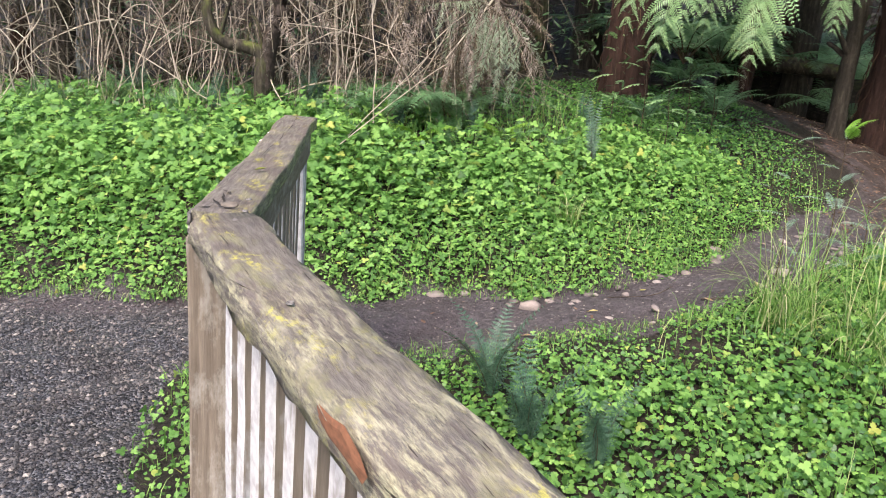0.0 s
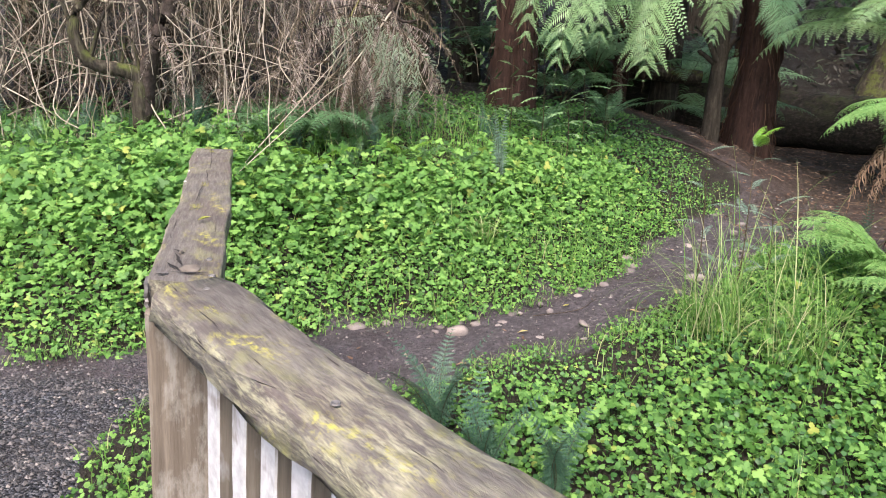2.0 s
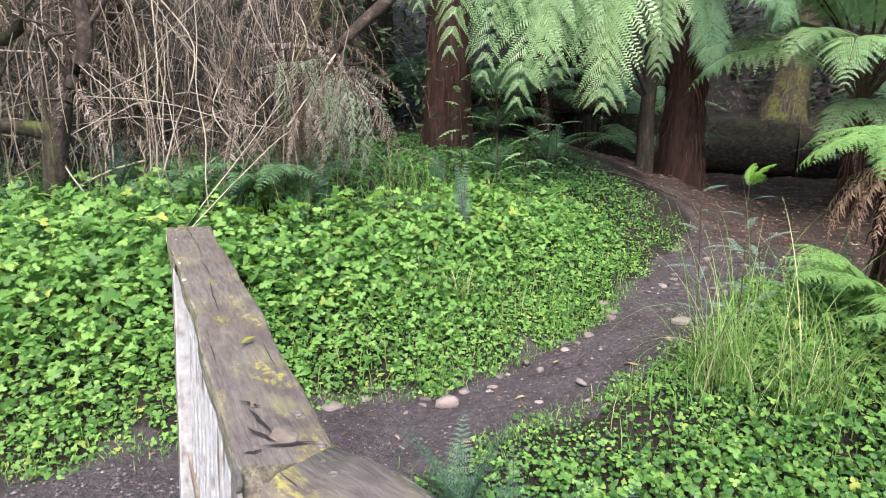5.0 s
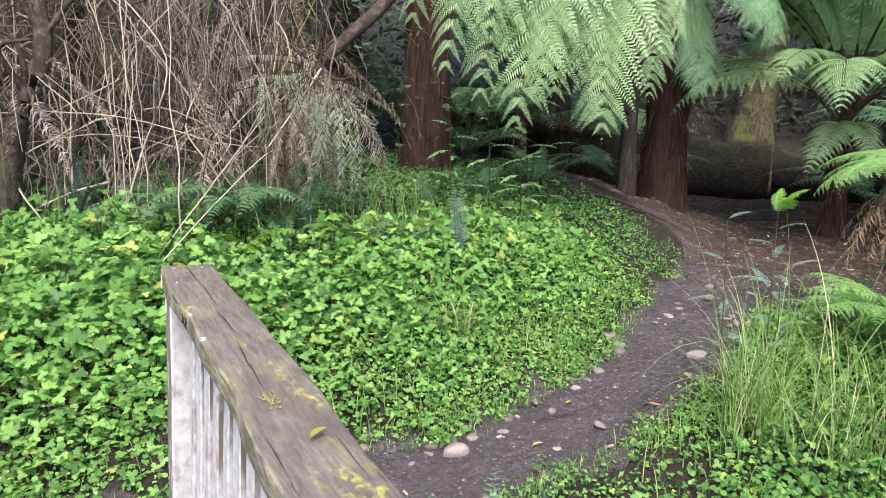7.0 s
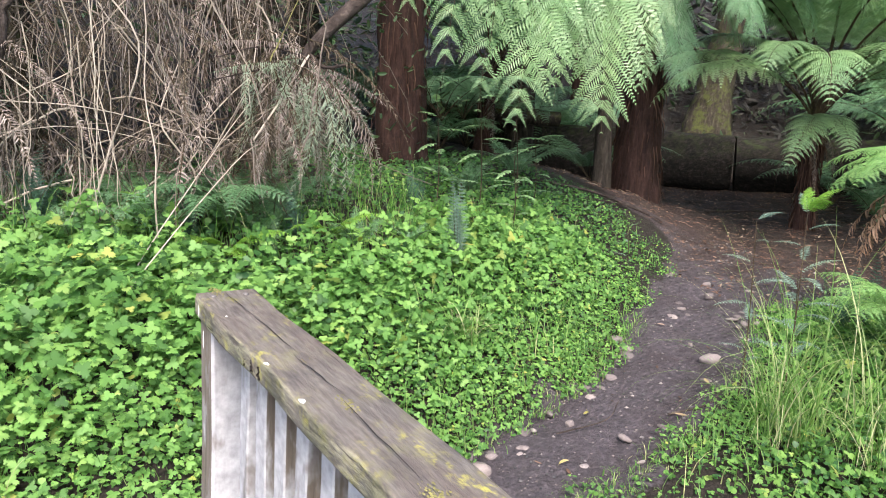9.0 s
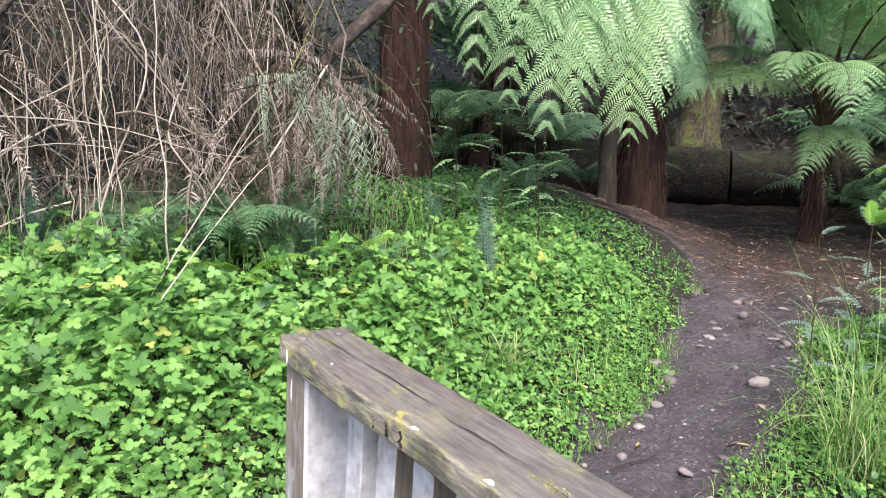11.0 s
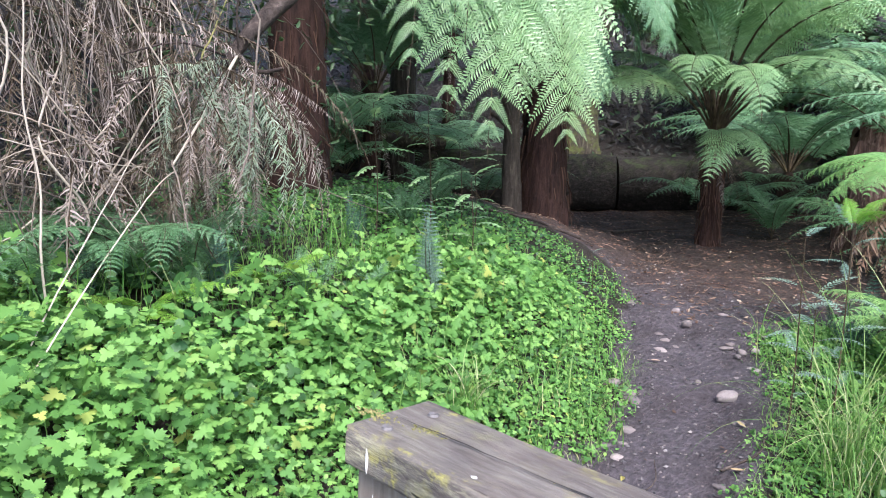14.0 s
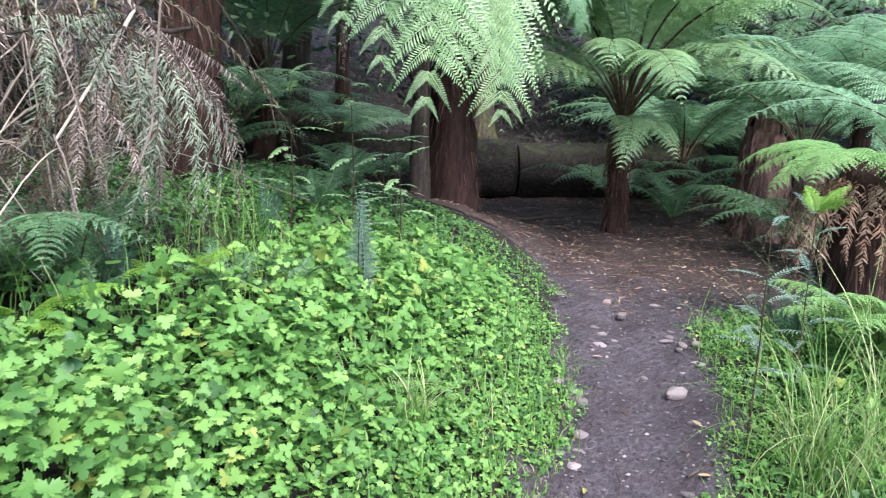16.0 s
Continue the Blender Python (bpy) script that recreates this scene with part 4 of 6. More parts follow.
carpet("groundcover_far_bank", (-9.0, -2.6, 1.8, 5.0), 620, (0.06, 0.11), (0.04, 0.22), LEAF, "lobed", "bright green leaves covering the far end of the bank", 13, 0.3, stems=False)
# First two creeper carpets carry the shaded belt in their darker leaf colour.
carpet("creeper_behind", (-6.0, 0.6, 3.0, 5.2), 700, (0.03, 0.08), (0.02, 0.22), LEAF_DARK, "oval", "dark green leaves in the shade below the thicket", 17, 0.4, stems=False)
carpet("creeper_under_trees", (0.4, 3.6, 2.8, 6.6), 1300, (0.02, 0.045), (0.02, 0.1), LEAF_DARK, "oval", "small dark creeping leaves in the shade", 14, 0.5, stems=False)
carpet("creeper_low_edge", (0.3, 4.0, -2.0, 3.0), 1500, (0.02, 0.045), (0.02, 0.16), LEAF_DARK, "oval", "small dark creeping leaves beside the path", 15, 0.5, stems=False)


def bank_grass():
    rg = np.random.default_rng(21)
    g = Geo()
    for area, per, ln in (((0.6, 2.4, 2.3, 4.0), 330, (0.1, 0.3)), ((2.4, 3.5, 2.6, 4.0), 160, (0.05, 0.16)), ((-2.5, 0.6, 1.9, 3.6), 130, (0.12, 0.3)), ((-8, -2.4, 1.9, 4.2), 220, (0.15, 0.35)), ((1.6, 4.3, 0.2, 2.9), 220, (0.1, 0.3)), ((-0.6, 0.1, -0.6, 1.5), 260, (0.05, 0.16)), ((-5.5, 1.6, 3.45, 4.3), 260, (0.15, 0.5))):
        x, y = spread(*area, per, rg)
        blades(g, x, y, land(x, y), rg.uniform(*ln, len(x)), rg.uniform(0.5, 1.4, len(x)), rg.uniform(0.0012, 0.003, len(x)), rg)
    for edge, lo, hi, n in ((UPPER, -3.5, 2.6, 2000), (LOWER, 0.3, 3.4, 900)):
        x = rg.uniform(lo, hi, n)
        y = np.interp(x, *edge) + rg.normal(0.03 if edge is UPPER else -0.04, 0.06, n)
        blades(g, x, y, land(x, y), rg.uniform(0.03, 0.1, n), rg.uniform(1.0, 2.1, n), rg.uniform(0.001, 0.0024, n), rg, seg=3)
    tagged(g.ob("bank_grass", [GRASS]), "thin green grass blades growing among the leaves", "grass", kind="stuff")


bank_grass()
grass_tuft(2.34, 1.66, 190, (0.5, 1.15), 0.16, "tall arching tuft of green and straw-coloured grass beside the path", 5)
grass_tuft(2.66, 1.4, 170, (0.5, 1.1), 0.2, "arching green grass tuft in the gully", 6)
grass_tuft(1.3, 2.85, 110, (0.2, 0.42), 0.07, "short drooping grass tuft on the bank", 7, (0.7, 1.4))


# ================= tree ferns =================
UP = [frond_mesh("tall_frond", 2.0, 0.38, 26, 16, 62, -50, 0.35, FERN_LIGHT, 105 + k, 0.3, 0.25, 66, 0.013) for k in range(3)]
MID = [frond_mesh("arching_frond", 2.1, 0.34, 26, 16, 58, -38, 0.25, FERN_GREEN, 110 + k, 0.2, 0.24, 66, 0.01) for k in range(3)]
MID_BRIGHT = [frond_mesh("bright_arching_frond", 2.1, 0.36, 26, 16, 58, -38, 0.3, FERN_MID, 113 + k, 0.2, 0.24, 66, 0.01) for k in range(2)]
MID_LIGHT = [frond_mesh("pale_frond", 1.5, 0.3, 22, 14, 40, -50, 0.3, FERN_LIGHT, 116 + k, 0.18, 0.25, 66, 0.008) for k in range(2)]
DEAD = [frond_mesh("dead_frond", 1.5, 0.1, 56, 0, -25, -86, 0.8, mt, 120 + k, 0.1, 0.12, 62, 0.006, 0.2, 0.15, vary=0.3) for k, mt in enumerate((FERN_DEAD, FERN_DEAD, FERN_PALE))]
COMB = [frond_mesh("withered_side_frond", 0.62, 0.032, 46, 0, 10, -18, 1.9, mt, 124 + k, 0.05, 0.15, 70, 0.004, 0.0, 0.12, vary=0.3) for k, mt in enumerate((FERN_PALE, FERN_GREY))]
GREYF = [frond_mesh("withered_frond", 0.62, 0.055, 44, 0, -35, -90, 0.6, mt, 126 + k, 0.06, 0.17, 50, 0.0035, 0.1, 0.12, vary=0.3) for k, mt in enumerate((FERN_GREY, FERN_PALE, FERN_PALE, FERN_DEAD))]
RUST = [frond_mesh("rusty_frond", 0.85, 0.09, 34, 0, -10, -86, 0.9, FERN_RUST, 130 + k, 0.08, 0.3, 55, 0.005, 0.3, 0.15, vary=0.3) for k in range(2)]
SMALL = [frond_mesh("small_frond", 0.45, 0.095, 22, 8, 62, -12, 0.15, FERN_GREEN, 140 + k, 0.15, 0.2, 68, 0.003) for k in range(2)]
SMALL_BRIGHT = [frond_mesh("bright_frond", 0.42, 0.11, 18, 9, 50, -25, 0.2, FERN_BRIGHT, 144 + k, 0.15, 0.3, 66, 0.003) for k in range(2)]
SMALL_BLUE = [frond_mesh("blue_frond", 0.5, 0.09, 24, 7, 78, 30, 0.1, FERN_BLUE, 148 + k, 0.1, 0.2, 70, 0.003) for k in range(2)]
UPRIGHT = [frond_mesh("upright_frond", 0.55, 0.07, 26, 7, 84, 62, 0.1, FERN_SILVER, 170 + k, 0.12, 0.24, 74, 0.003) for k in range(2)]
BRACKEN = [frond_mesh("bracken_frond", 0.75, 0.2, 20, 12, 62, -35, 0.3, FERN_FRESH, 152 + k, 0.2, 0.26, 64, 0.004) for k in range(2)]
SPRIG_PALE = [frond_mesh("pale_sprig_leaf", 0.22, 0.04, 7, 0, 30, -10, 0.2, FERN_LIGHT, 158 + k, 0.15, 0.5, 60, 0.002) for k in range(2)]
SPRIG = [frond_mesh("sprig_leaf", 0.32, 0.055, 15, 0, 40, -5, 0.1, FERN_SILVER, 156 + k, 0.12, 0.26, 65, 0.002) for k in range(2)]


def tree_fern(name, base, crown, radii, groups, label, seed, fibres=120, arc=None):
    """A trunk with a crown of fronds; groups: (meshes, count, azimuth range, scale, extra tilt)."""
    rg = np.random.default_rng(seed)
    root = empty(name, Matrix.Translation(base), label, "tree fern")
    top = Vector(crown) - Vector(base)
    trunk([(0, 0, -0.15), top * 0.3 + Vector((0.02, 0, 0)), top * 0.7, top * 0.96, top + Vector((0, 0, 0.06))], list(radii) + [radii[-1] * 0.4], "trunk", BARK_RED, root, seed, 24, 0.09, fibres)
    for meshes, count, (lo, hi), sc, tilt in groups:
        for k in range(count):
            o = new("frond", meshes[k % len(meshes)])
            o.parent = root
            az = lo + (hi - lo) * (k + rg.uniform(0.2, 0.8)) / count
            o.matrix_basis = Matrix.Translation(top) @ pose(0, 0, 0, rg.uniform(-8, 8), tilt + rg.uniform(-7, 7), az) @ Matrix.Scale(sc * rg.uniform(0.9, 1.08), 4)
    return root, top


# the thick red-brown tree fern beside the path
CROWN = (4.76, 5.78, 2.9)
tf1, _ = tree_fern("tree_fern", (4.71, 5.73, 0.1), CROWN, (0.29, 0.2, 0.19, 0.18), [(MID, 6, (-60, 130), 1.2, 0), (DEAD, 7, (0, 360), 1.0, 0)], "tall tree fern with red-brown fibrous trunk and drooping pale fronds", 31, 420)
# Fronds left of the trunk get FERN_LIGHT as their lit tone.
for k, (tip, w) in enumerate((((1.95, 3.36, 0.92), 0.5), ((2.58, 3.53, 0.9), 0.5), ((2.3, 3.5, 1.12), 0.46), ((1.5, 3.4, 1.22), 0.48), ((1.75, 3.42, 1.08), 0.46), ((2.25, 3.85, 1.22), 0.44), ((3.43, 4.17, 1.16), 0.3), ((2.9, 3.8, 1.45), 0.38), ((2.72, 4.0, 1.28), 0.4), ((2.1, 3.3, 1.15), 0.46), ((2.65, 3.6, 1.18), 0.44), ((1.35, 3.6, 1.5), 0.48), ((1.2, 3.45, 1.62), 0.44), ((1.7, 3.3, 1.45), 0.46))):
    hanging_frond(tf1, CROWN, tip, w, FERN_LIGHT, 400 + k)
# Same crown's shaded fronds: the shade is put into the colour as FERN_MID.
for k, (tip, w) in enumerate((((4.37, 4.82, 1.22), 0.3), ((4.9, 4.5, 1.62), 0.36), ((5.5, 4.4, 1.66), 0.36), ((6.1, 4.6, 1.75), 0.38), ((6.6, 5.1, 1.75), 0.38), ((4.5, 4.3, 1.78), 0.36), ((5.2, 5.0, 1.6), 0.3), ((5.9, 5.5, 1.85), 0.36), ((3.0, 6.6, 1.9), 0.4), ((5.0, 7.7, 2.0), 0.4))):
    hanging_frond(tf1, CROWN, tip, w, FERN_MID, 420 + k, -78)
for k, tip in enumerate(((5.6, 4.0, 1.8), (6.2, 4.0, 1.72), (6.9, 4.3, 1.76), (6.5, 3.8, 1.9))):
    hanging_frond(tf1, CROWN, tip, 0.42, FERN_LIGHT, 450 + k, -74)
# the trunk in the shade of the bank
tree_fern("tree_fern", (2.12, 5.9, 0.5), (2.3, 6.0, 3.6), (0.25, 0.2, 0.19, 0.18), [(MID, 9, (0, 360), 1.3, 0), (DEAD, 6, (0, 170), 1.15, 0)], "tree fern with dark red-brown trunk in deep shade", 32, 500)
# the small one by the bend
tree_fern("tree_fern", (5.98, 4.69, -0.2), (6.03, 4.7, 0.9), (0.11, 0.085, 0.07, 0.08), [(UP, 12, (0, 360), 1.1, 0), (UP, 13, (10, 370), 1.45, -18), (MID_LIGHT, 2, (205, 250), 0.85, 10), (DEAD, 9, (0, 360), 0.5, 8)], "small tree fern with slender brown trunk beside the bend", 33, 420)
# the one with rusty dead skirt at the low side of the path
tree_fern("tree_fern", (3.75, 1.98, -0.3), (3.75, 2.0, 0.86), (0.17, 0.14, 0.12, 0.12), [(RUST, 22, (20, 340), 0.8, 10), (BRACKEN, 9, (60, 300), 0.95, 24)], "tree fern with bright fronds and a skirt of rusty dead ones", 34, 260)
# dark ones farther back
for k, (x, y, h, n, lab) in enumerate(((3.9, 7.6, 0.9, 12, "dark green tree fern in the shade behind the bank"), (5.0, 9.4, 1.5, 12, "shaded tree fern on the slope behind the log"), (8.4, 5.2, 0.5, 13, "tree fern with mid-green fronds beyond the bend"), (7.2, 3.4, 0.8, 11, "tree fern with drooping green fronds below the path"), (8.8, 3.3, 1.2, 10, "tall tree fern with bright fronds beyond the stumps"), (10.4, 4.6, 1.4, 11, "tall tree fern with bright fronds on the far slope"), (7.9, 2.3, 1.2, 13, "tree fern with bright fronds low beside the gully"), (5.9, 2.0, 0.7, 11, "low tree fern with bright fronds in the gully"), (6.6, 9.6, 2.2, 10, "tall shaded tree fern behind the fallen log"))):
    z = float(land(x, y))
    tree_fern("tree_fern", (x, y, z), (x + 0.1, y, z + h), (0.15, 0.1, 0.09, 0.1), [(MID_BRIGHT if "bright" in lab else MID, n, (0, 360), 1.05, -4), (DEAD, 4, (0, 360), 0.8, 0)], lab, 40 + k, 60)

tree_fern("tree_fern", (-3.7, 5.1, float(land(-3.7, 5.1))), (-3.65, 5.1, 1.15), (0.12, 0.09, 0.08, 0.09), [(MID_BRIGHT, 10, (0, 360), 0.8, 6)], "tree fern with bright fronds at the edge of the thicket", 88, 60)
for k, (x, y, h) in enumerate(((11.2, 6.7, 1.5), (12.4, 8.2, 1.9), (12.3, 5.1, 1.6), (13.6, 6.6, 2.2))):
    z = float(land(x, y))
    tree_fern("tree_fern", (x, y, z), (x, y + 0.1, z + h), (0.15, 0.11, 0.1, 0.1), [(MID_BRIGHT, 11, (0, 360), 1.35, 2), (MID, 5, (0, 360), 1.2, 22)], "broad tree fern with fresh fronds high on the far slope", 90 + k, 40)
for k, (x, y, sc) in enumerate(((3.0, 6.9, 0.5), (7.6, 5.6, 0.7), (5.0, 6.9, 0.6), (4.2, 8.6, 1.0), (5.9, 9.9, 1.0), (11.2, 7.4, 1.1), (6.4, 11.0, 1.2), (3.0, 9.4, 1.1), (4.6, 11.2, 1.2), (9.6, 4.2, 0.9), (10.9, 5.2, 1.0), (8.3, 3.6, 0.8), (6.2, 2.9, 0.7), (8.9, 6.0, 0.7), (-2.0, 6.4, 0.9), (5.6, 2.3, 0.6))):
    fern("fern", x, y, MID, 9, "large dark fern arching in the shade of the trees", 300 + k, scale=sc, group="large ferns in the shade")

for k, (x, y, sc) in enumerate(((2.95, 6.7, 0.62), (3.5, 7.3, 0.6))):
    fern("fern", x, y, MID_BRIGHT, 9, "fresh green fern standing behind the bank", 380 + k, scale=sc, group="large ferns in the shade", lift=0.35)
for k, (x, y, sc) in enumerate(((3.3, 7.9, 0.6), (2.9, 8.4, 0.7), (4.3, 8.9, 0.7), (3.6, 9.3, 0.9), (5.4, 8.9, 1.0), (9.6, 5.6, 1.1), (10.6, 7.0, 1.2), (11.5, 5.6, 1.3), (12.3, 7.2, 1.4), (12.8, 5.0, 1.4), (6.0, 9.2, 1.0), (12.0, 3.4, 1.3), (10.2, 3.0, 1.2))):
    fern("fern", x, y, MID if k < 4 else MID_BRIGHT, 10, "large fresh green fern behind the bank", 340 + k, scale=sc, group="large ferns in the shade", lift=0.3)

# ================= small ferns and sprigs =================
for x, y, me, n, lab, sc, tl, arc in (
        (0.2, 3.62, SMALL_BRIGHT, 5, "small bright green fern at the foot of the thicket", 1.0, (-5, 15), (150, 380)),
        (0.85, 3.75, SMALL_BRIGHT, 4, "small bright green fern under the dead branch", 0.95, (-5, 10), (150, 380)),
        (0.55, 3.9, SMALL, 7, "dark green fern below the thicket", 1.15, (-10, 25), (0, 360)),
        (0.95, 3.55, SMALL, 5, "dark spreading fern on the bank", 0.75, (-5, 25), (0, 360)),
        (1.25, 3.5, SMALL, 4, "dark spreading fern among the leaves", 0.7, (-5, 20), (0, 360)),
        (-0.1, 3.75, SMALL, 7, "dark green fern under dry canes", 1.3, (0, 25), (0, 360)),
        (-0.7, 4.0, SMALL_BLUE, 6, "grey-green fern under dry canes", 1.1, (0, 25), (0, 360)),
        (1.5, 3.36, UPRIGHT, 3, "upright grey-green fern standing on the bank", 1.0, (4, 12), (0, 360)),
        (1.55, 4.1, SMALL_BLUE, 4, "blue-green fern in the shade of the bank", 0.8, (20, 45), (0, 360)),
        (2.1, 4.4, SMALL, 6, "dark fern in the shade of the bank", 1.0, (0, 25), (0, 360)),
        (2.9, 5.1, SMALL, 7, "dark fern beside the tree fern's trunk", 1.3, (0, 25), (0, 360)),
        (0.78, 1.12, SMALL_BLUE, 5, "dark upright fern beside the handrail", 1.15, (-4, 12), (0, 360)),
        (0.95, 0.9, SMALL_BLUE, 6, "dark green fern in the gully beside the handrail", 1.1, (0, 22), (0, 360)),
        (1.25, 0.85, SMALL_BLUE, 5, "blue-green fern in the gully", 1.0, (0, 22), (0, 360)),
        (3.36, 1.74, BRACKEN, 7, "bright green bracken below the path", 1.0, (0, 20), (105, 250)),
        (3.3, 1.15, BRACKEN, 5, "bright green bracken in the gully", 0.9, (-4, 14), (90, 290)),
        (3.35, 2.15, SMALL_BLUE, 6, "blue-green fern beside the path", 0.9, (25, 55), (0, 360)),
        (6.9, 4.5, SMALL, 8, "dark green fern at the small tree fern's foot", 1.9, (0, 22), (0, 360))):
    fern("fern", x, y, me, n, lab, int(x * 90 + y * 7) % 997, tilt=tl, scale=sc, arc=arc, group="ferns of the forest floor")


def sprig(x, y, height, leaves, label, seed, meshes=SPRIG, sc=1.0, lean=(0, 0), fresh=0):
    """An upright stem with pinnate leaves up its length."""
    rg = np.random.default_rng(seed)
    root = empty("seedling", pose(x, y, float(land(x, y))), label, "seedling")
    line = smooth_line([(0, 0, -0.03), (0.02 + lean[0] * 0.3, lean[1] * 0.3, height * 0.4), (lean[0], lean[1], height)], 10)
    Geo().add(*tube(line, np.linspace(0.005, 0.002, len(line)), 5)).ob("stem", [STALK], root)
    for k in range(leaves):
        u = 0.35 + 0.65 * k / max(1, leaves - 1)
        p = [np.interp(u, np.linspace(0, 1, len(line)), line[:, c]) for c in range(3)]
        o = new("leaf", meshes[k % len(meshes)])
        o.parent = root
        o.matrix_basis = Matrix.Translation(p) @ pose(0, 0, 0, 0, rg.uniform(0, 25) - 12 * (u > 0.9), k * 137 + rg.uniform(-20, 20)) @ Matrix.Scale(sc * rg.uniform(0.7, 1.1), 4)
    for k in range(fresh):
        o = new("young_frond", SMALL_BRIGHT[k % 2])
        o.parent = root
        o.matrix_basis = Matrix.Translation(line[-1]) @ pose(0, 0, 0, rg.uniform(-40, 40), -rg.uniform(15, 40), 250 + 70 * k) @ Matrix.Scale(rg.uniform(0.35, 0.5), 4)
    return root


sprig(2.56, 1.88, 0.92, 12, "slender seedling with blue-green feathery leaves beside the path", 61, sc=0.62, lean=(0.02, 0.0), fresh=3)
sprig(2.36, 1.97, 0.9, 9, "slender seedling with silvery feathery leaves beside the grass", 64, sc=0.6)
sprig(2.9, 2.15, 0.45, 6, "low seedling with blue-green feathery leaves", 63)
for x, y, h, n in ((1.95, 3.95, 0.8, 9), (2.1, 3.75, 0.5, 6), (2.35, 4.15, 0.6, 7), (1.75, 4.2, 0.8, 9), (2.6, 4.3, 0.5, 6)):
    sprig(x, y, h, n, "thin seedling with small pale pinnate leaves on the bank", int(x * 100), SPRIG_PALE, 1.05)
sprig(2.86, 3.5, 0.3, 6, "small seedling with pale leaves at the path's edge", 66, sc=0.35)


rgf = np.random.default_rng(8)
for k in range(26):
    x = -5.2 + 5.9 * k / 25 + rgf.uniform(-0.1, 0.1)
    y = 3.62 + 0.1 * abs(x - 0.5) + rgf.uniform(0, 0.45)
    me, lab = ((SMALL, "dark green fern at the foot of the dry thicket"), (SMALL_BLUE, "grey-green fern at the foot of the dry thicket"), (SMALL, "dark fern half hidden under dry canes"))[k % 3]
    fern("fern", x, y, me, 7, lab, 500 + k, tilt=(-5, 40), scale=rgf.uniform(0.6, 1.15), group="ferns of the forest floor")


# ================= the dry thicket =================
def thicket():
    """Dead canes and hanging stems in a tangle: the fine ones as one mass."""
    rg = np.random.default_rng(77)
    g = Geo()
    for k in range(300):
        x = rg.uniform(-6.5, 0.0) if k % 7 else rg.uniform(0.0, 0.7)
        y = 3.98 + 0.12 * abs(x - 0.5) + rg.exponential(0.7)
        z0 = float(land(x, y))
        top = z0 + rg.uniform(0.6, 2.9)
        foot = z0 + (rg.uniform(-0.02, 0.1) if k % 2 else rg.uniform(0.2, 0.7))
        drift = rg.normal(0, 0.55, 2)
        n = 12
        u = np.linspace(0, 1, n)
        bow = rg.normal(0, 0.22)
        p = np.stack([x + drift[0] * u + bow * np.sin(np.pi * u) + 0.09 * np.cumsum(rg.normal(0, 0.35, n)), y + 0.5 * drift[1] * u + 0.05 * np.cumsum(rg.normal(0, 0.4, n)), top + (foot - top) * u], -1)
        r = rg.choice([0.002, 0.0035, 0.0055, 0.008], p=[0.55, 0.35, 0.08, 0.02])
        g.add(*tube(p, np.linspace(r * 0.6, r, n), 4))
    for k in range(560):
        x = rg.uniform(-6, 0.6)
        y = 3.85 + 0.12 * abs(x - 0.5) + rg.exponential(0.5)
        z = float(land(x, y)) + rg.uniform(0.2, 2.4)
        a = rg.uniform(0, 2 * np.pi)
        ln = rg.uniform(0.4, 1.5)
        n = 7
        u = np.linspace(0, 1, n)
        p = np.stack([x + ln * u * np.cos(a) + 0.03 * np.cumsum(rg.normal(0, 0.6, n)), y + 0.35 * ln * u * np.sin(a), z + ln * rg.uniform(-0.5, 0.3) * u - 0.4 * ln * u * u + 0.02 * np.cumsum(rg.normal(0, 0.6, n))], -1)
        g.add(*tube(p, np.linspace(0.005, 0.0015, n) * rg.uniform(0.6, 1.4), 4))
    for k in range(250):
        x = rg.uniform(-5, 0.1)
        y = 3.6 + 0.12 * abs(x - 0.5) + rg.uniform(0, 0.35)
        z = float(land(x, y)) + rg.uniform(0.5, 1.5)
        ln = rg.uniform(0.3, 1.0)
        u = np.linspace(0, 1, 7)
        p = np.stack([x + 0.03 * np.cumsum(rg.normal(0, 0.8, 7)), y - 0.15 * u * ln + 0.02 * np.cumsum(rg.normal(0, 0.6, 7)), z - ln * u], -1)
        g.add(*tube(p, np.linspace(0.0035, 0.0015, 7), 4))
    tagged(g.ob("dry_thicket", [CANE]), "tangle of dry straw-coloured canes and hanging stems", "thicket", kind="stuff")
    g = Geo()
    n = 15000
    x = rg.uniform(-6.5, 1.2, n)
    y = 4.3 + 0.12 * np.abs(x - 0.5) + rg.exponential(0.6, n)
    z = land(x, y) + rg.uniform(0.1, 2.8, n)
    ln = rg.uniform(0.08, 0.4, n)
    w = rg.uniform(0.0015, 0.006, n)
    d = np.stack([rg.normal(0, 0.75, n), rg.normal(0, 0.4, n), rg.uniform(-0.9, 0.3, n)], -1) * ln[:, None]
    p = np.stack([x, y, z], -1)
    a = rg.uniform(0, np.pi, n)
    s = np.stack([np.cos(a), np.sin(a), 0 * a], -1) * w[:, None]
    bow = np.stack([rg.normal(0, 0.05, n), rg.normal(0, 0.05, n), 0 * a], -1) * ln[:, None] * 3
    v = np.stack([p - s, p + s, p + d / 2 + bow + s, p + d / 2 + bow - s, p + d], 1)
    off = np.arange(n)[:, None] * 5
    g.add(v.reshape(-1, 3), np.array([[0, 1, 2, 3]]) + off)
    g.f.append((np.array([[3, 2, 4]]) + off, 0))
    n = 600
    x = rg.uniform(-0.3, 0.7, n)
    y = 3.85 + rg.uniform(0, 0.5, n)
    z = rg.uniform(1.25, 2.4, n)
    ln = rg.uniform(0.1, 0.35, n)
    w = rg.uniform(0.0012, 0.0032, n)
    p = np.stack([x, y, z], -1)
    a = rg.uniform(0, np.pi, n)
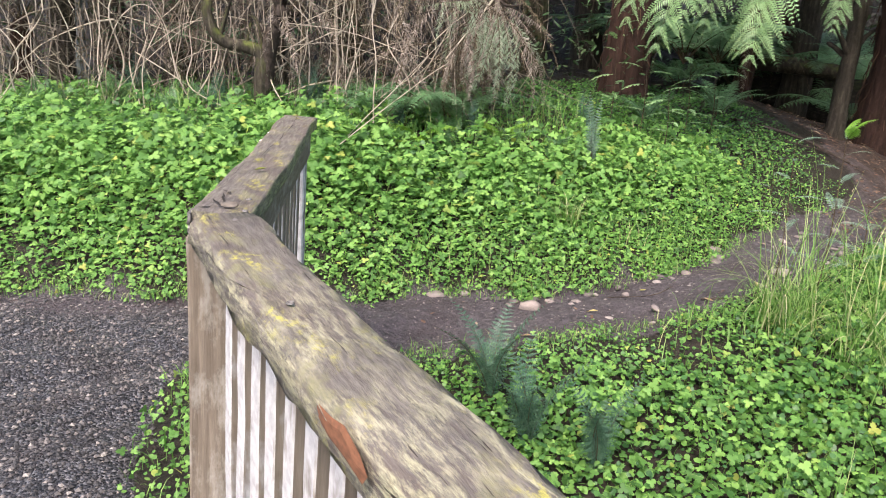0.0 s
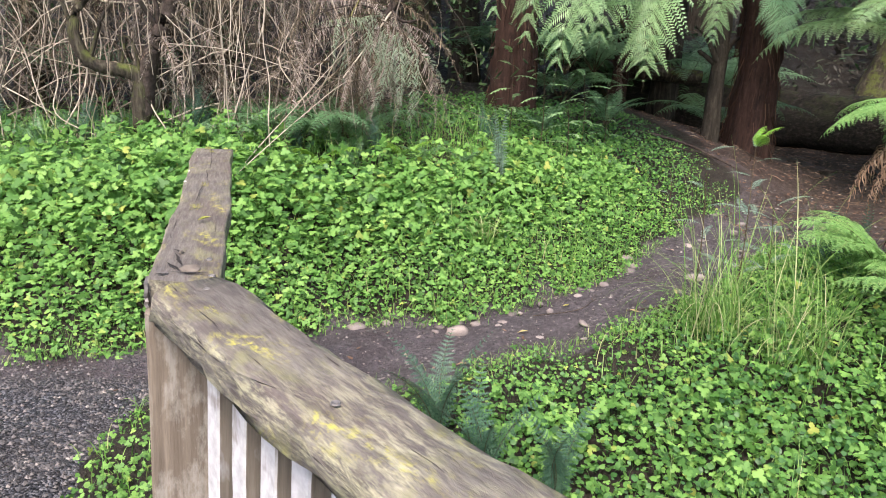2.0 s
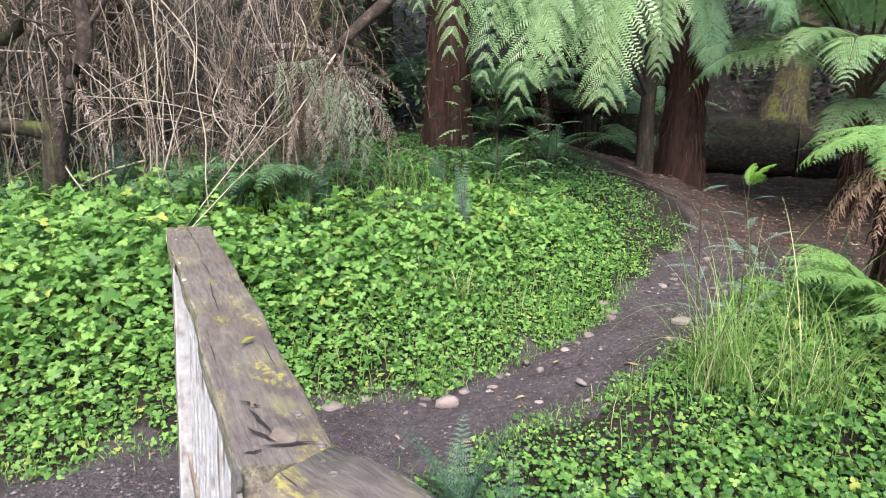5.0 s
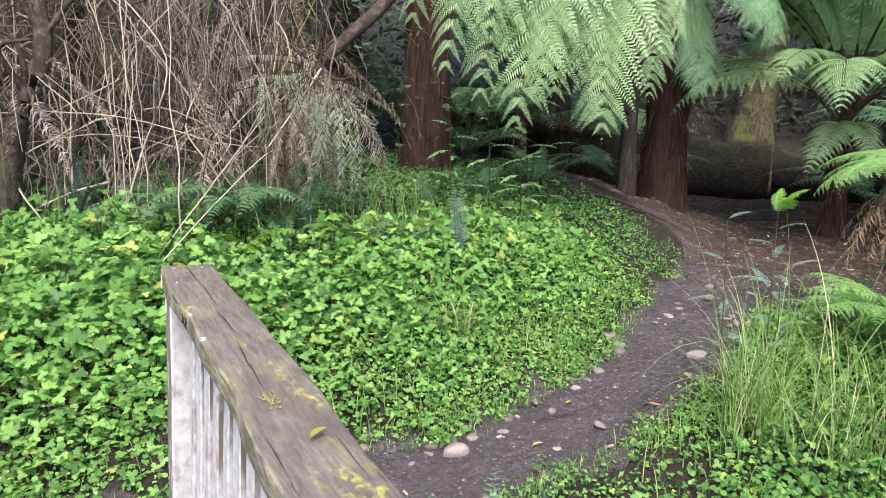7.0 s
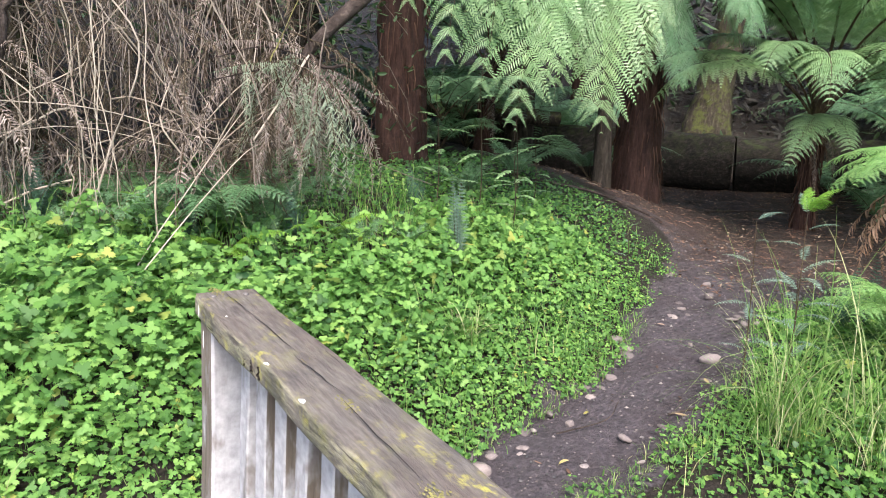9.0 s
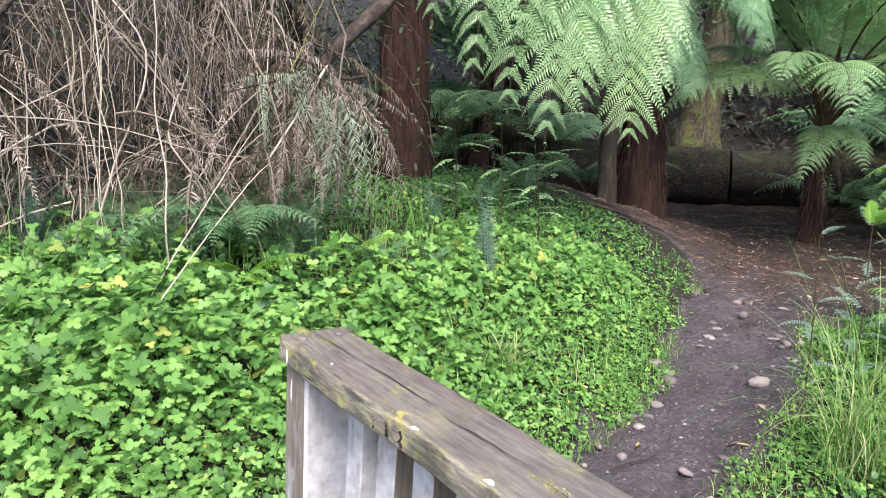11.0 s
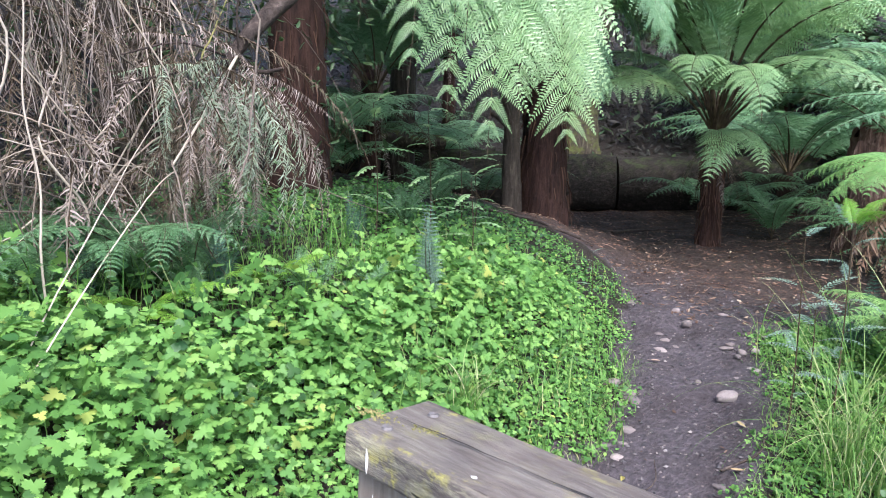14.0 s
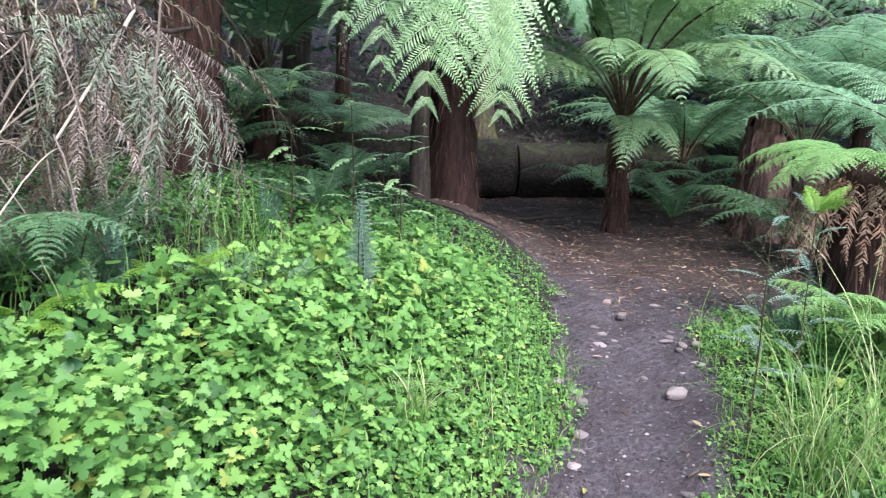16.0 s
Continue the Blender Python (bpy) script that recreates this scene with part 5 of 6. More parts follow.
    s = np.stack([np.cos(a), np.sin(a), 0 * a], -1) * w[:, None]
    d = np.stack([rg.normal(0, 0.3, n), rg.normal(0, 0.2, n), -np.ones(n)], -1) * ln[:, None]
    v = np.stack([p - s, p + s, p + d + s * 0.5, p + d - s * 0.5], 1)
    g.add(v.reshape(-1, 3), np.array([[0, 1, 2, 3]]) + np.arange(n)[:, None] * 4, 1)
    tagged(g.ob("dead_foliage", [FERN_DEAD, FERN_PALE]), "hanging brown dead foliage among the canes", "dead foliage", kind="stuff")


thicket()


def cane(points, r, label, material=CANE_PALE, name="cane"):
    """One cane that stands out from the tangle."""
    line = smooth_line(points, 24)
    rg = np.random.default_rng(int(abs(points[0][0]) * 1000))
    line = line + np.cumsum(rg.normal(0, 0.0016, line.shape), 0)
    return tagged(Geo().add(*tube(line, np.linspace(r, r * 0.5, len(line)) * 0.68, 6)).ob(name, [material], smooth=True), label, "cane", "canes of the thicket")


for pts, r in (([(-0.12, 3.6, 0.5), (-0.118, 3.6, 0.76), (-0.097, 3.6, 0.99), (-0.126, 3.6, 1.26), (-0.1, 3.6, 1.61), (-0.09, 3.65, 2.3)], 0.008),
               ([(-0.75, 4.05, 0.4), (-0.7, 4.1, 1.0), (-0.8, 4.1, 1.6), (-0.75, 4.1, 2.4)], 0.011),
               ([(-0.5, 3.95, 0.4), (-0.45, 3.95, 1.1), (-0.5, 3.95, 2.3)], 0.007),
               ([(-1.6, 4.1, 0.4), (-1.5, 4.1, 1.2), (-1.7, 4.2, 2.2)], 0.009),
               ([(-0.3, 3.0, 0.45), (0.15, 3.5, 0.8), (0.45, 3.75, 1.0), (0.7, 3.7, 0.98)], 0.005),
               ([(-0.25, 3.2, 0.5), (0.1, 3.6, 0.85), (0.5, 3.95, 1.25), (0.8, 4.1, 1.45)], 0.005),
               ([(-0.9, 3.9, 1.25), (-0.4, 3.85, 1.2), (0.1, 3.9, 1.05), (0.5, 4.0, 0.98)], 0.006),
               ([(-1.0, 4.0, 1.05), (-0.5, 3.9, 1.1), (0.0, 3.9, 0.98)], 0.005),
               ([(-2.6, 4.2, 0.5), (-2.3, 4.2, 1.2), (-2.0, 4.2, 1.3), (-1.8, 4.2, 0.7)], 0.008),
               ([(0.5, 3.9, 0.55), (0.46, 3.95, 1.2), (0.4, 4.1, 2.2)], 0.006)):
    cane(pts, r, "dry pale cane standing out from the thicket")


rgc = np.random.default_rng(31)
for k in range(34):
    x = -4.6 + 4.5 * (k + rgc.uniform(0, 1)) / 34
    y = 3.7 + 0.1 * abs(x - 0.5) + rgc.uniform(0, 0.35)
    z = float(land(x, y)) - 0.02
    h = rgc.uniform(0.9, 2.2)
    drift = rgc.normal(0, 0.16, 5).cumsum()
    cane([(x + drift[i], y + rgc.normal(0, 0.05), z + h * i / 4) for i in range(5)], rgc.uniform(0.005, 0.011), "dry pale cane standing out from the thicket")


cane([(0.47, 3.45, 1.44), (0.52, 3.45, 1.543), (0.572, 3.45, 1.64), (0.7, 3.45, 1.88)], 0.006, "yellow cane leaning on the dead branch", LICHEN)


def dead_branch():
    root = empty("dead_branch", pose(2.5, 4.76, 2.38), "bare dark branch with drooping withered fern fronds", "branch")
    o = Vector((2.45, 4.55, 2.38))

    def loc(p):
        return tuple(Vector(p) - o)
    line = smooth_line([loc(p) for p in ((1.9, 4.3, 2.65), (1.5, 4.0, 2.2), (1.15, 3.7, 1.87), (0.91, 3.64, 1.673), (0.76, 3.61, 1.54), (0.66, 3.57, 1.44))], 20)
    Geo().add(*tube(line, np.interp(np.linspace(0, 1, len(line)), [0, 0.6, 0.9, 1], [0.05, 0.042, 0.032, 0.012]), 10)).ob("limb", [BRANCH], root, True)
    for pts, r in ((((0.71, 3.58, 1.49), (0.8, 3.56, 1.41), (0.92, 3.54, 1.425)), 0.014), (((0.73, 3.58, 1.5), (0.58, 3.52, 1.3), (0.36, 3.46, 1.02)), 0.0085), (((0.72, 3.57, 1.5), (0.7, 3.52, 1.66), (0.74, 3.5, 1.9)), 0.006), (((0.7, 3.6, 1.47), (0.45, 3.55, 1.52), (0.2, 3.5, 1.46)), 0.006), (((0.68, 3.6, 1.43), (0.45, 3.55, 1.4), (0.16, 3.5, 1.34)), 0.006)):
        ln = smooth_line([loc(p) for p in pts], 9)
        Geo().add(*tube(ln, np.linspace(r, r * 0.6, len(ln)), 7)).ob("twig", [CANE_PALE if r == 0.0085 else BRANCH], root, True)
    rg = np.random.default_rng(9)
    for k in range(52):
        u = rg.uniform(0, 1)
        p = Vector((0.72, 3.56, 1.46)).lerp(Vector((0.42, 3.48, 1.1)), u) if k % 2 else Vector((0.25, 3.52, 1.46)).lerp(Vector((0.86, 3.62, 1.46)), u)
        f = new("withered_frond", GREYF[k % 4])
        f.parent = root
        f.matrix_basis = Matrix.Translation(p - o) @ pose(0, 0, 0, rg.uniform(-30, 30), rg.uniform(-10, 40), rg.uniform(130, 410)) @ Matrix.Scale(rg.uniform(0.4, 1.25), 4)
    for k in range(18):
        f = new("withered_frond", GREYF[(0, 0, 1)[k % 3]])
        f.parent = root
        f.matrix_basis = Matrix.Translation(Vector((0.62 + 0.012 * k, 3.5 + rg.uniform(-0.05, 0.08), 1.42 - 0.006 * k)) - o) @ pose(0, 0, 0, rg.uniform(-35, 35), rg.uniform(5, 40), 225 + 6 * k + rg.uniform(-12, 12)) @ Matrix.Scale(rg.uniform(0.8, 1.35), 4)
    for k, (p, az, tl, sc) in enumerate((((0.7, 3.58, 1.51), 186, -4, 0.95), ((0.7, 3.58, 1.42), 190, 2, 0.95), ((0.75, 3.58, 1.43), 345, 28, 0.8), ((0.7, 3.58, 1.46), 210, 10, 0.7), ((0.74, 3.62, 1.45), 330, 40, 0.75), ((0.7, 3.62, 1.52), 200, 30, 0.9), ((0.72, 3.6, 1.5), 290, 50, 0.8))):
        f = new("withered_side_frond", COMB[k % 2])
        f.parent = root
        f.matrix_basis = Matrix.Translation(Vector(p) - o) @ pose(0, 0, 0, 0, tl, az) @ Matrix.Scale(sc, 4)


dead_branch()
rgd = np.random.default_rng(15)
for k in range(64):
    x = rgd.uniform(-5.5, 0.85)
    y = 4.35 + 0.12 * abs(x - 0.5) + rgd.uniform(0, 1.1)
    o = new("hanging_dead_frond", DEAD[k % 3])
    o.matrix_world = pose(x, y, float(land(x, y)) + rgd.uniform(1.0, 2.3), 0, rgd.uniform(0, 30), rgd.uniform(180, 360)) @ Matrix.Scale(rgd.uniform(0.6, 1.0), 4)
    tagged(o, "brown dead fern frond hanging in the thicket", "dead frond", "dead fronds of the thicket")


for k in range(90):
    x = rgd.uniform(-1.2, 0.95)
    y = rgd.uniform(3.85, 4.7)
    o = new("hanging_dead_frond", GREYF[(1, 3, 3, 2, 3)[k % 5]])
    o.matrix_world = pose(x, y, float(land(x, y)) + rgd.uniform(0.5, 1.7), rgd.uniform(-30, 30), rgd.uniform(-30, 30), rgd.uniform(150, 390)) @ Matrix.Scale(rgd.uniform(0.8, 1.7), 4)
    tagged(o, "withered brown fern frond hanging in the thicket", "dead frond", "dead fronds of the thicket")
for k in range(10):
    x = rgd.uniform(-0.9, 0.4)
    y = rgd.uniform(4.0, 4.6)
    fern("fern", x, y, MID if k % 3 else GREYF, 7, "dark arching fern inside the thicket", 800 + k, scale=rgd.uniform(0.3, 0.5) if k % 3 else 1.0, group="ferns of the forest floor", lift=0.0 if k % 3 else 0.5)


def crooked_tree(pts, radii, label, material, seed):
    b = Vector(pts[0])
    root = empty("tree", Matrix.Translation(b), label, "tree")
    trunk([tuple(Vector(p) - b) for p in pts], radii, "trunk", material, root, seed, 12, 0.09)
    rg = np.random.default_rng(seed)
    for k in range(7):
        i = Vector(pts[-1 - k % (len(pts) - 1)]) - b
        d = Vector((rg.normal(), rg.normal() * 0.5, rg.uniform(0.2, 1.0))) * 0.5
        ln = smooth_line([tuple(i), tuple(i + d * 0.5 + Vector((0, 0, 0.1))), tuple(i + d + Vector((rg.normal() * 0.2, 0, 0)))], 9)
        Geo().add(*tube(ln, np.linspace(radii[-1] * 0.5, 0.008, len(ln)), 6)).ob("limb", [material], root, True)


crooked_tree([(-1.048, 3.898, 0.413), (-1.039, 3.851, 0.789), (-1.02, 3.851, 1.005), (-1.152, 3.851, 1.062), (-1.349, 3.851, 1.118), (-1.434, 3.851, 1.325), (-1.349, 3.851, 1.541), (-1.114, 3.851, 1.654), (-0.926, 3.945, 2.152)], [0.06, 0.056, 0.05, 0.045, 0.042, 0.038, 0.036, 0.034], "crooked small tree with mossy yellow-green bark", BARK_MOSS, 3)
crooked_tree([(-1.02, 3.87, 0.742), (-0.945, 3.851, 1.146), (-0.86, 3.851, 1.325), (-0.757, 3.87, 1.635), (-0.832, 3.945, 2.246)], [0.06, 0.055, 0.05, 0.045, 0.04], "bare pale limb rising beside the mossy tree", BRANCH, 9)
crooked_tree([(-1.1, 4.8, 0.3), (-1.15, 4.75, 1.0), (-0.95, 4.8, 1.5), (-1.1, 4.9, 2.6)], [0.1, 0.08, 0.07, 0.05], "crooked dark tree inside the thicket", BARK_DARK, 4)
crooked_tree([(0.75, 5.9, 0.5), (0.8, 5.85, 1.5), (0.7, 5.8, 3.2)], [0.15, 0.12, 0.11], "dark grey trunk behind the thicket", BARK_DARK, 5)
crooked_tree([(4.28, 5.72, 0.1), (4.33, 5.76, 1.0), (4.4, 5.85, 2.6)], [0.1, 0.075, 0.07], "thin dark trunk beside the tree fern", BARK_DARK, 6)
crooked_tree([(8.5, 8.7, 0.15), (8.75, 8.75, 1.4), (9.4, 8.8, 4.5)], [0.46, 0.26, 0.2], "leaning mossy trunk behind the fallen log", BARK_MOSS, 7)
crooked_tree([(-3.4, 5.2, 0.3), (-3.3, 5.2, 1.5), (-3.5, 5.2, 3.2)], [0.12, 0.1, 0.08], "dark trunk inside the thicket", BARK_DARK, 8)


# ================= the fallen log =================
def log():
    root = empty("fallen_log", pose(5.3, 8.6, 0.2), "thick fallen log, mossy on top, lying across the gully", "log")
    b = Vector((5.3, 8.6, 0.2))
    for pts, r, nm, mat_ in (([(4.4, 9.6, 0.3), (5.9, 8.3, 0.22), (7.35, 7.0, 0.17)], (0.4, 0.38), "log_section", BARK_LOG), ([(7.39, 6.97, 0.18), (8.2, 6.2, 0.2), (9.2, 5.3, 0.24)], (0.36, 0.34), "log_section", BARK_LOG)):
        line = [tuple(Vector(p) - b) for p in pts]
        trunk(line, r, nm, mat_, root, 60 + int(r[0] * 10), 24, 0.05)
        for e in (line[0], line[-1]):
            Geo().add(*tube([e, tuple(np.array(e) + (0.01, -0.01, 0))], [r[0] * 0.98, 0.01], 16)).ob("cut_end", [BARK_DARK], root)


log()
tagged(new("dead_log", trunk([(3.6, 8.6, 0.9), (4.3, 8.2, 0.85), (5.2, 7.9, 0.75)], (0.12, 0.1), "dead_log_mesh", BARK_MOSS, None, 71, 12).data), "thin mossy fallen trunk in the shade", "log")
bpy.data.objects.remove(bpy.data.objects["dead_log_mesh"])


# ================= stones, litter, twigs =================
def stone_mesh(seed):
    bm = bmesh.new()
    bmesh.ops.create_icosphere(bm, subdivisions=2, radius=0.5)
    rg = np.random.default_rng(seed)
    ph = rg.uniform(0, 6, 6)
    for v in bm.verts:
        c = v.co.normalized()
        v.co *= 1 + 0.16 * math.sin(3 * c.x + ph[0]) + 0.13 * math.sin(4 * c.y + ph[1]) + 0.1 * math.sin(5 * c.z + ph[2])
        v.co.z *= 0.62
    me = bpy.data.meshes.new("stone")
    bm.to_mesh(me)
    bm.free()
    me.polygons.foreach_set("use_smooth", np.full(len(me.polygons), True))
    me.materials.append(STONE)
    return me


STONES = [stone_mesh(k) for k in range(6)]
srg = np.random.default_rng(4)


def stone(x, y, size, k, label="small pale stone half sunk in the muddy path"):
    o = new("stone", STONES[k % 6])
    o.matrix_world = pose(x, y, float(land(x, y)) - size * 0.06, srg.uniform(-15, 15), srg.uniform(-15, 15), srg.uniform(0, 360)) @ Matrix.Diagonal((size, size * srg.uniform(0.65, 0.95), size * srg.uniform(0.5, 1.0), 1))
    return tagged(o, label, "stone", "stones on the path")


pale = stone(1.02, 2.16, 0.115, 4, "large pale pinkish stone at the path's edge")
pale.scale = (0.12, 0.1, 0.19)
pale.material_slots[0].link = "OBJECT"
pale.material_slots[0].material = plain_material("pale_pink_stone", (0.29, 0.235, 0.21), 0.8, 0.45)
stone(0.44, 2.34, 0.15, 2, "large grey stone at the foot of the bank")
for k, (x, y, s) in enumerate(((2.3, 2.87, 0.09), (2.33, 2.75, 0.085), (2.2, 2.72, 0.07), (2.57, 2.38, 0.13), (1.56, 2.12, 0.09), (2.86, 2.88, 0.06), (2.79, 2.93, 0.075), (2.86, 2.41, 0.11), (3.31, 3.19, 0.07), (2.05, 2.55, 0.08), (1.95, 2.5, 0.06), (1.85, 2.45, 0.07), (3.0, 2.65, 0.07), (2.75, 2.42, 0.08), (0.62, 2.38, 0.07), (0.75, 2.3, 0.06), (1.15, 2.25, 0.06), (1.4, 2.38, 0.07), (1.6, 2.46, 0.06), (2.95, 3.05, 0.06), (3.15, 3.0, 0.07), (2.6, 2.55, 0.05), (0.9, 2.2, 0.05), (1.25, 1.98, 0.06), (1.75, 2.05, 0.06), (3.45, 2.95, 0.08), (2.1, 2.05, 0.06), (2.38, 2.2, 0.07))):
    stone(x, y, s, k)


for k in range(46):
    x = srg.uniform(0.3, 3.35)
    edge = np.interp(x, *UPPER) - srg.uniform(-0.02, 0.22) if k % 3 else np.interp(x, *LOWER) + srg.uniform(0.03, 0.2)
    stone(x, float(edge), srg.uniform(0.025, 0.065), k, "small stone at the crumbling edge of the muddy path")
for k, (x, y, s) in enumerate(((2.9, 2.975, 0.075), (2.77, 2.91, 0.09), (3.25, 2.585, 0.075), (2.28, 2.71, 0.1), (2.32, 2.77, 0.1), (3.05, 2.5, 0.06), (2.95, 2.55, 0.05))):
    stone(x, y, s, k + 2, "pale stone lying at the edge of the muddy path")


def bits():
    """Gravel, pebbles and litter too many to count."""
    rg = np.random.default_rng(91)
    octa = np.array([(1, 0, 0), (0, 1, 0), (-1, 0, 0), (0, -1, 0), (0, 0, 0.7), (0, 0, -0.7)]) * 0.5
    of = np.array([(0, 1, 4), (1, 2, 4), (2, 3, 4), (3, 0, 4), (1, 0, 5), (2, 1, 5), (3, 2, 5), (0, 3, 5)])

    def pebbles(name, x, y, size, label):
        n = len(x)
        a = rg.uniform(0, 6.3, n)
        s = rg.uniform(*size, n)
        v = octa[None] * s[:, None, None] * rg.uniform(0.6, 1.2, (n, 6, 1))
        v = np.stack([v[..., 0] * np.cos(a)[:, None] - v[..., 1] * np.sin(a)[:, None], v[..., 0] * np.sin(a)[:, None] + v[..., 1] * np.cos(a)[:, None], v[..., 2]], -1)
        v += np.stack([x, y, land(x, y) + bumps(x, y) + s * 0.15], -1)[:, None]
        g = Geo().add(v.reshape(-1, 3), (of[None] + np.arange(n)[:, None, None] * 6).reshape(-1, 3))
        m = Mat(name)
        col = m.ramp(m.n("NewGeometry").outputs["Random Per Island"], [(0.0, (0.025, 0.024, 0.026)), (0.6, (0.075, 0.068, 0.068)), (0.93, (0.15, 0.13, 0.125)), (1.0, (0.26, 0.23, 0.21))])
        m.set(col, 0.7, 0.3)
        tagged(g.ob(name, [m.m]), label, "gravel", kind="stuff")
    x, y = spread(-3.5, 0.6, -2.0, 1.9, 1500, rg, lambda a, b: (1 - veg_mask(a, b)) * (1 - smoothstep(-0.3, 0.1, a - rail_x(b))))
    pebbles("gravel", x, y, (0.006, 0.028), "loose grey gravel on the track")
    x, y = spread(-0.2, 4.6, 1.4, 4.4, 330, rg, lambda a, b: 1 - veg_mask(a, b))
    pebbles("pebbles", x, y, (0.006, 0.026), "small pebbles pressed into the muddy path")
    g = Geo()
    x, y = spread(3.2, 9.0, 2.6, 8.0, 300, rg, lambda a, b: 1 - veg_mask(a, b), 0.5)
    x2, y2 = spread(-1.5, 3.4, 1.3, 3.6, 9, rg, lambda a, b: 1 - veg_mask(a, b))
    x, y = np.concatenate([x, x2]), np.concatenate([y, y2])
    scatter_leaves(g, np.stack([x, y, land(x, y) + bumps(x, y) + 0.01], -1), rg.uniform(0.02, 0.075, len(x)), 0.35, "lance", rg)
    x, y = spread(3.2, 9.0, 2.8, 8.0, 24, rg, lambda a, b: 1 - veg_mask(a, b))
    z = land(x, y) + 0.015
    a = rg.uniform(0, 6.3, len(x))
    ln = rg.uniform(0.03, 0.15, len(x))
    for i in range(len(x)):
        e = np.array([math.cos(a[i]) * ln[i], math.sin(a[i]) * ln[i]]) / 2
        g.add(*tube([(x[i] - e[0], y[i] - e[1], float(land(x[i] - e[0], y[i] - e[1])) + 0.012), (x[i], y[i], z[i] + 0.008), (x[i] + e[0], y[i] + e[1], float(land(x[i] + e[0], y[i] + e[1])) + 0.012)], 0.002, 3))
    tagged(g.ob("leaf_litter", [LITTER]), "brown fallen leaves and twigs scattered on the path", "leaf litter", kind="stuff")


bits()
for k, (x, y, c) in enumerate(((1.35, 2.0, (0.28, 0.22, 0.08)), (2.35, 2.15, (0.32, 0.25, 0.12)), (2.05, 1.98, (0.26, 0.18, 0.09)), (1.75, 2.35, (0.28, 0.24, 0.07)), (2.6, 2.85, (0.3, 0.21, 0.16)), (0.95, 1.7, (0.2, 0.12, 0.07)))):
    o = fallen_leaf("fallen_leaf", 0.055, 0.02, leaf_material("yellowed_leaf", [(0.0, c), (1.0, tuple(v * 1.1 for v in c))], 0.1), "yellowed fallen leaf lying on the muddy path")
    o.matrix_world = pose(x, y, float(land(x, y) + bumps(x, y)) + 0.008, 0, 0, k * 71)
for pts, r in (([(3.0, 5.0, 0), (3.5, 4.75, 0), (3.9, 4.5, 0)], 0.016), ([(3.3, 4.5, 0), (3.7, 4.6, 0), (4.0, 4.45, 0)], 0.008), ([(2.0, 2.05, 0), (2.2, 2.0, 0), (2.35, 2.06, 0)], 0.006), ([(1.5, 2.25, 0), (1.75, 2.2, 0), (1.9, 2.3, 0)], 0.004), ([(5.4, 5.4, 0), (6.0, 5.5, 0), (6.4, 5.3, 0)], 0.015)):
    ln = smooth_line([(x, y, float(land(x, y)) + 0.02 + r) for x, y, _ in pts], 10)
    tagged(Geo().add(*tube(ln, np.linspace(r, r * 0.6, len(ln)), 6)).ob("fallen_stick", [BRANCH], smooth=True), "bare brown stick lying on the ground", "stick", "sticks on the path")
tagged(Geo().add(*tube([(-3.35, 5.6, 0.2), (-3.36, 5.6, 1.0), (-3.37, 5.6, 2.4)], 0.06, 12)).ob("grey_pole", [POLE_GREY], smooth=True), "blue-grey pole standing at the edge of the thicket", "pole")


# ================= woods behind =================
def woods():
    rg = np.random.default_rng(55)
    g = Geo()
    n = 15000
    x = rg.uniform(-12, 2.8, n)
    y = 5.3 + rg.exponential(1.3, n)
    z = land(x, y) + rg.uniform(0, 3.8, n)
    scatter_leaves(g, np.stack([x, y, z], -1), rg.uniform(0.06, 0.16, n), 0.9, "lance", rg)
    n = 34000
    a = rg.uniform(radians(-8), radians(115), n)
    d = rg.uniform(11.2, 26, n)
    x, y = d * np.cos(a), d * np.sin(a)
    z = land(x, y) + rg.uniform(0, 1, n) ** 0.8 * 7
    scatter_leaves(g, np.stack([x, y, z], -1), rg.uniform(0.14, 0.36, n), 0.9, "lance", rg)
    tagged(g.ob("far_woods", [WOODS_LEAF]), "dark green undergrowth and foliage of the woods behind", "woods", kind="stuff")


woods()
rgs = np.random.default_rng(66)
gs = Geo()
xs_, ys_ = rgs.uniform(2, 17, 15000), rgs.uniform(5.5, 17, 15000)
ok = (0.73 * xs_ + 0.68 * ys_ > 10.9) & (0.73 * xs_ + 0.68 * ys_ < 17)
xs_, ys_ = xs_[ok], ys_[ok]
scatter_leaves(gs, np.stack([xs_, ys_, land(xs_, ys_) + rgs.uniform(0.01, 0.12, len(xs_))], -1), rgs.uniform(0.06, 0.2, len(xs_)), 0.8, "lance", rgs, face=0.6)
xs_, ys_ = rgs.uniform(9, 18, 16000), rgs.uniform(2, 17, 16000)
ok = ((xs_ + 0.6) ** 2 + (ys_ - 0.8) ** 2 > 12.5 ** 2) & ((xs_ + 0.6) ** 2 + (ys_ - 0.8) ** 2 < 17 ** 2)
xs_, ys_ = xs_[ok], ys_[ok]
scatter_leaves(gs, np.stack([xs_, ys_, land(xs_, ys_) + rgs.uniform(0.05, 2.6, len(xs_))], -1), rgs.uniform(0.14, 0.36, len(xs_)), 0.8, "lance", rgs, face=0.6)
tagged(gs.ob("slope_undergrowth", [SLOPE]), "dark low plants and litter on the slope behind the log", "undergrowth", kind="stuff")
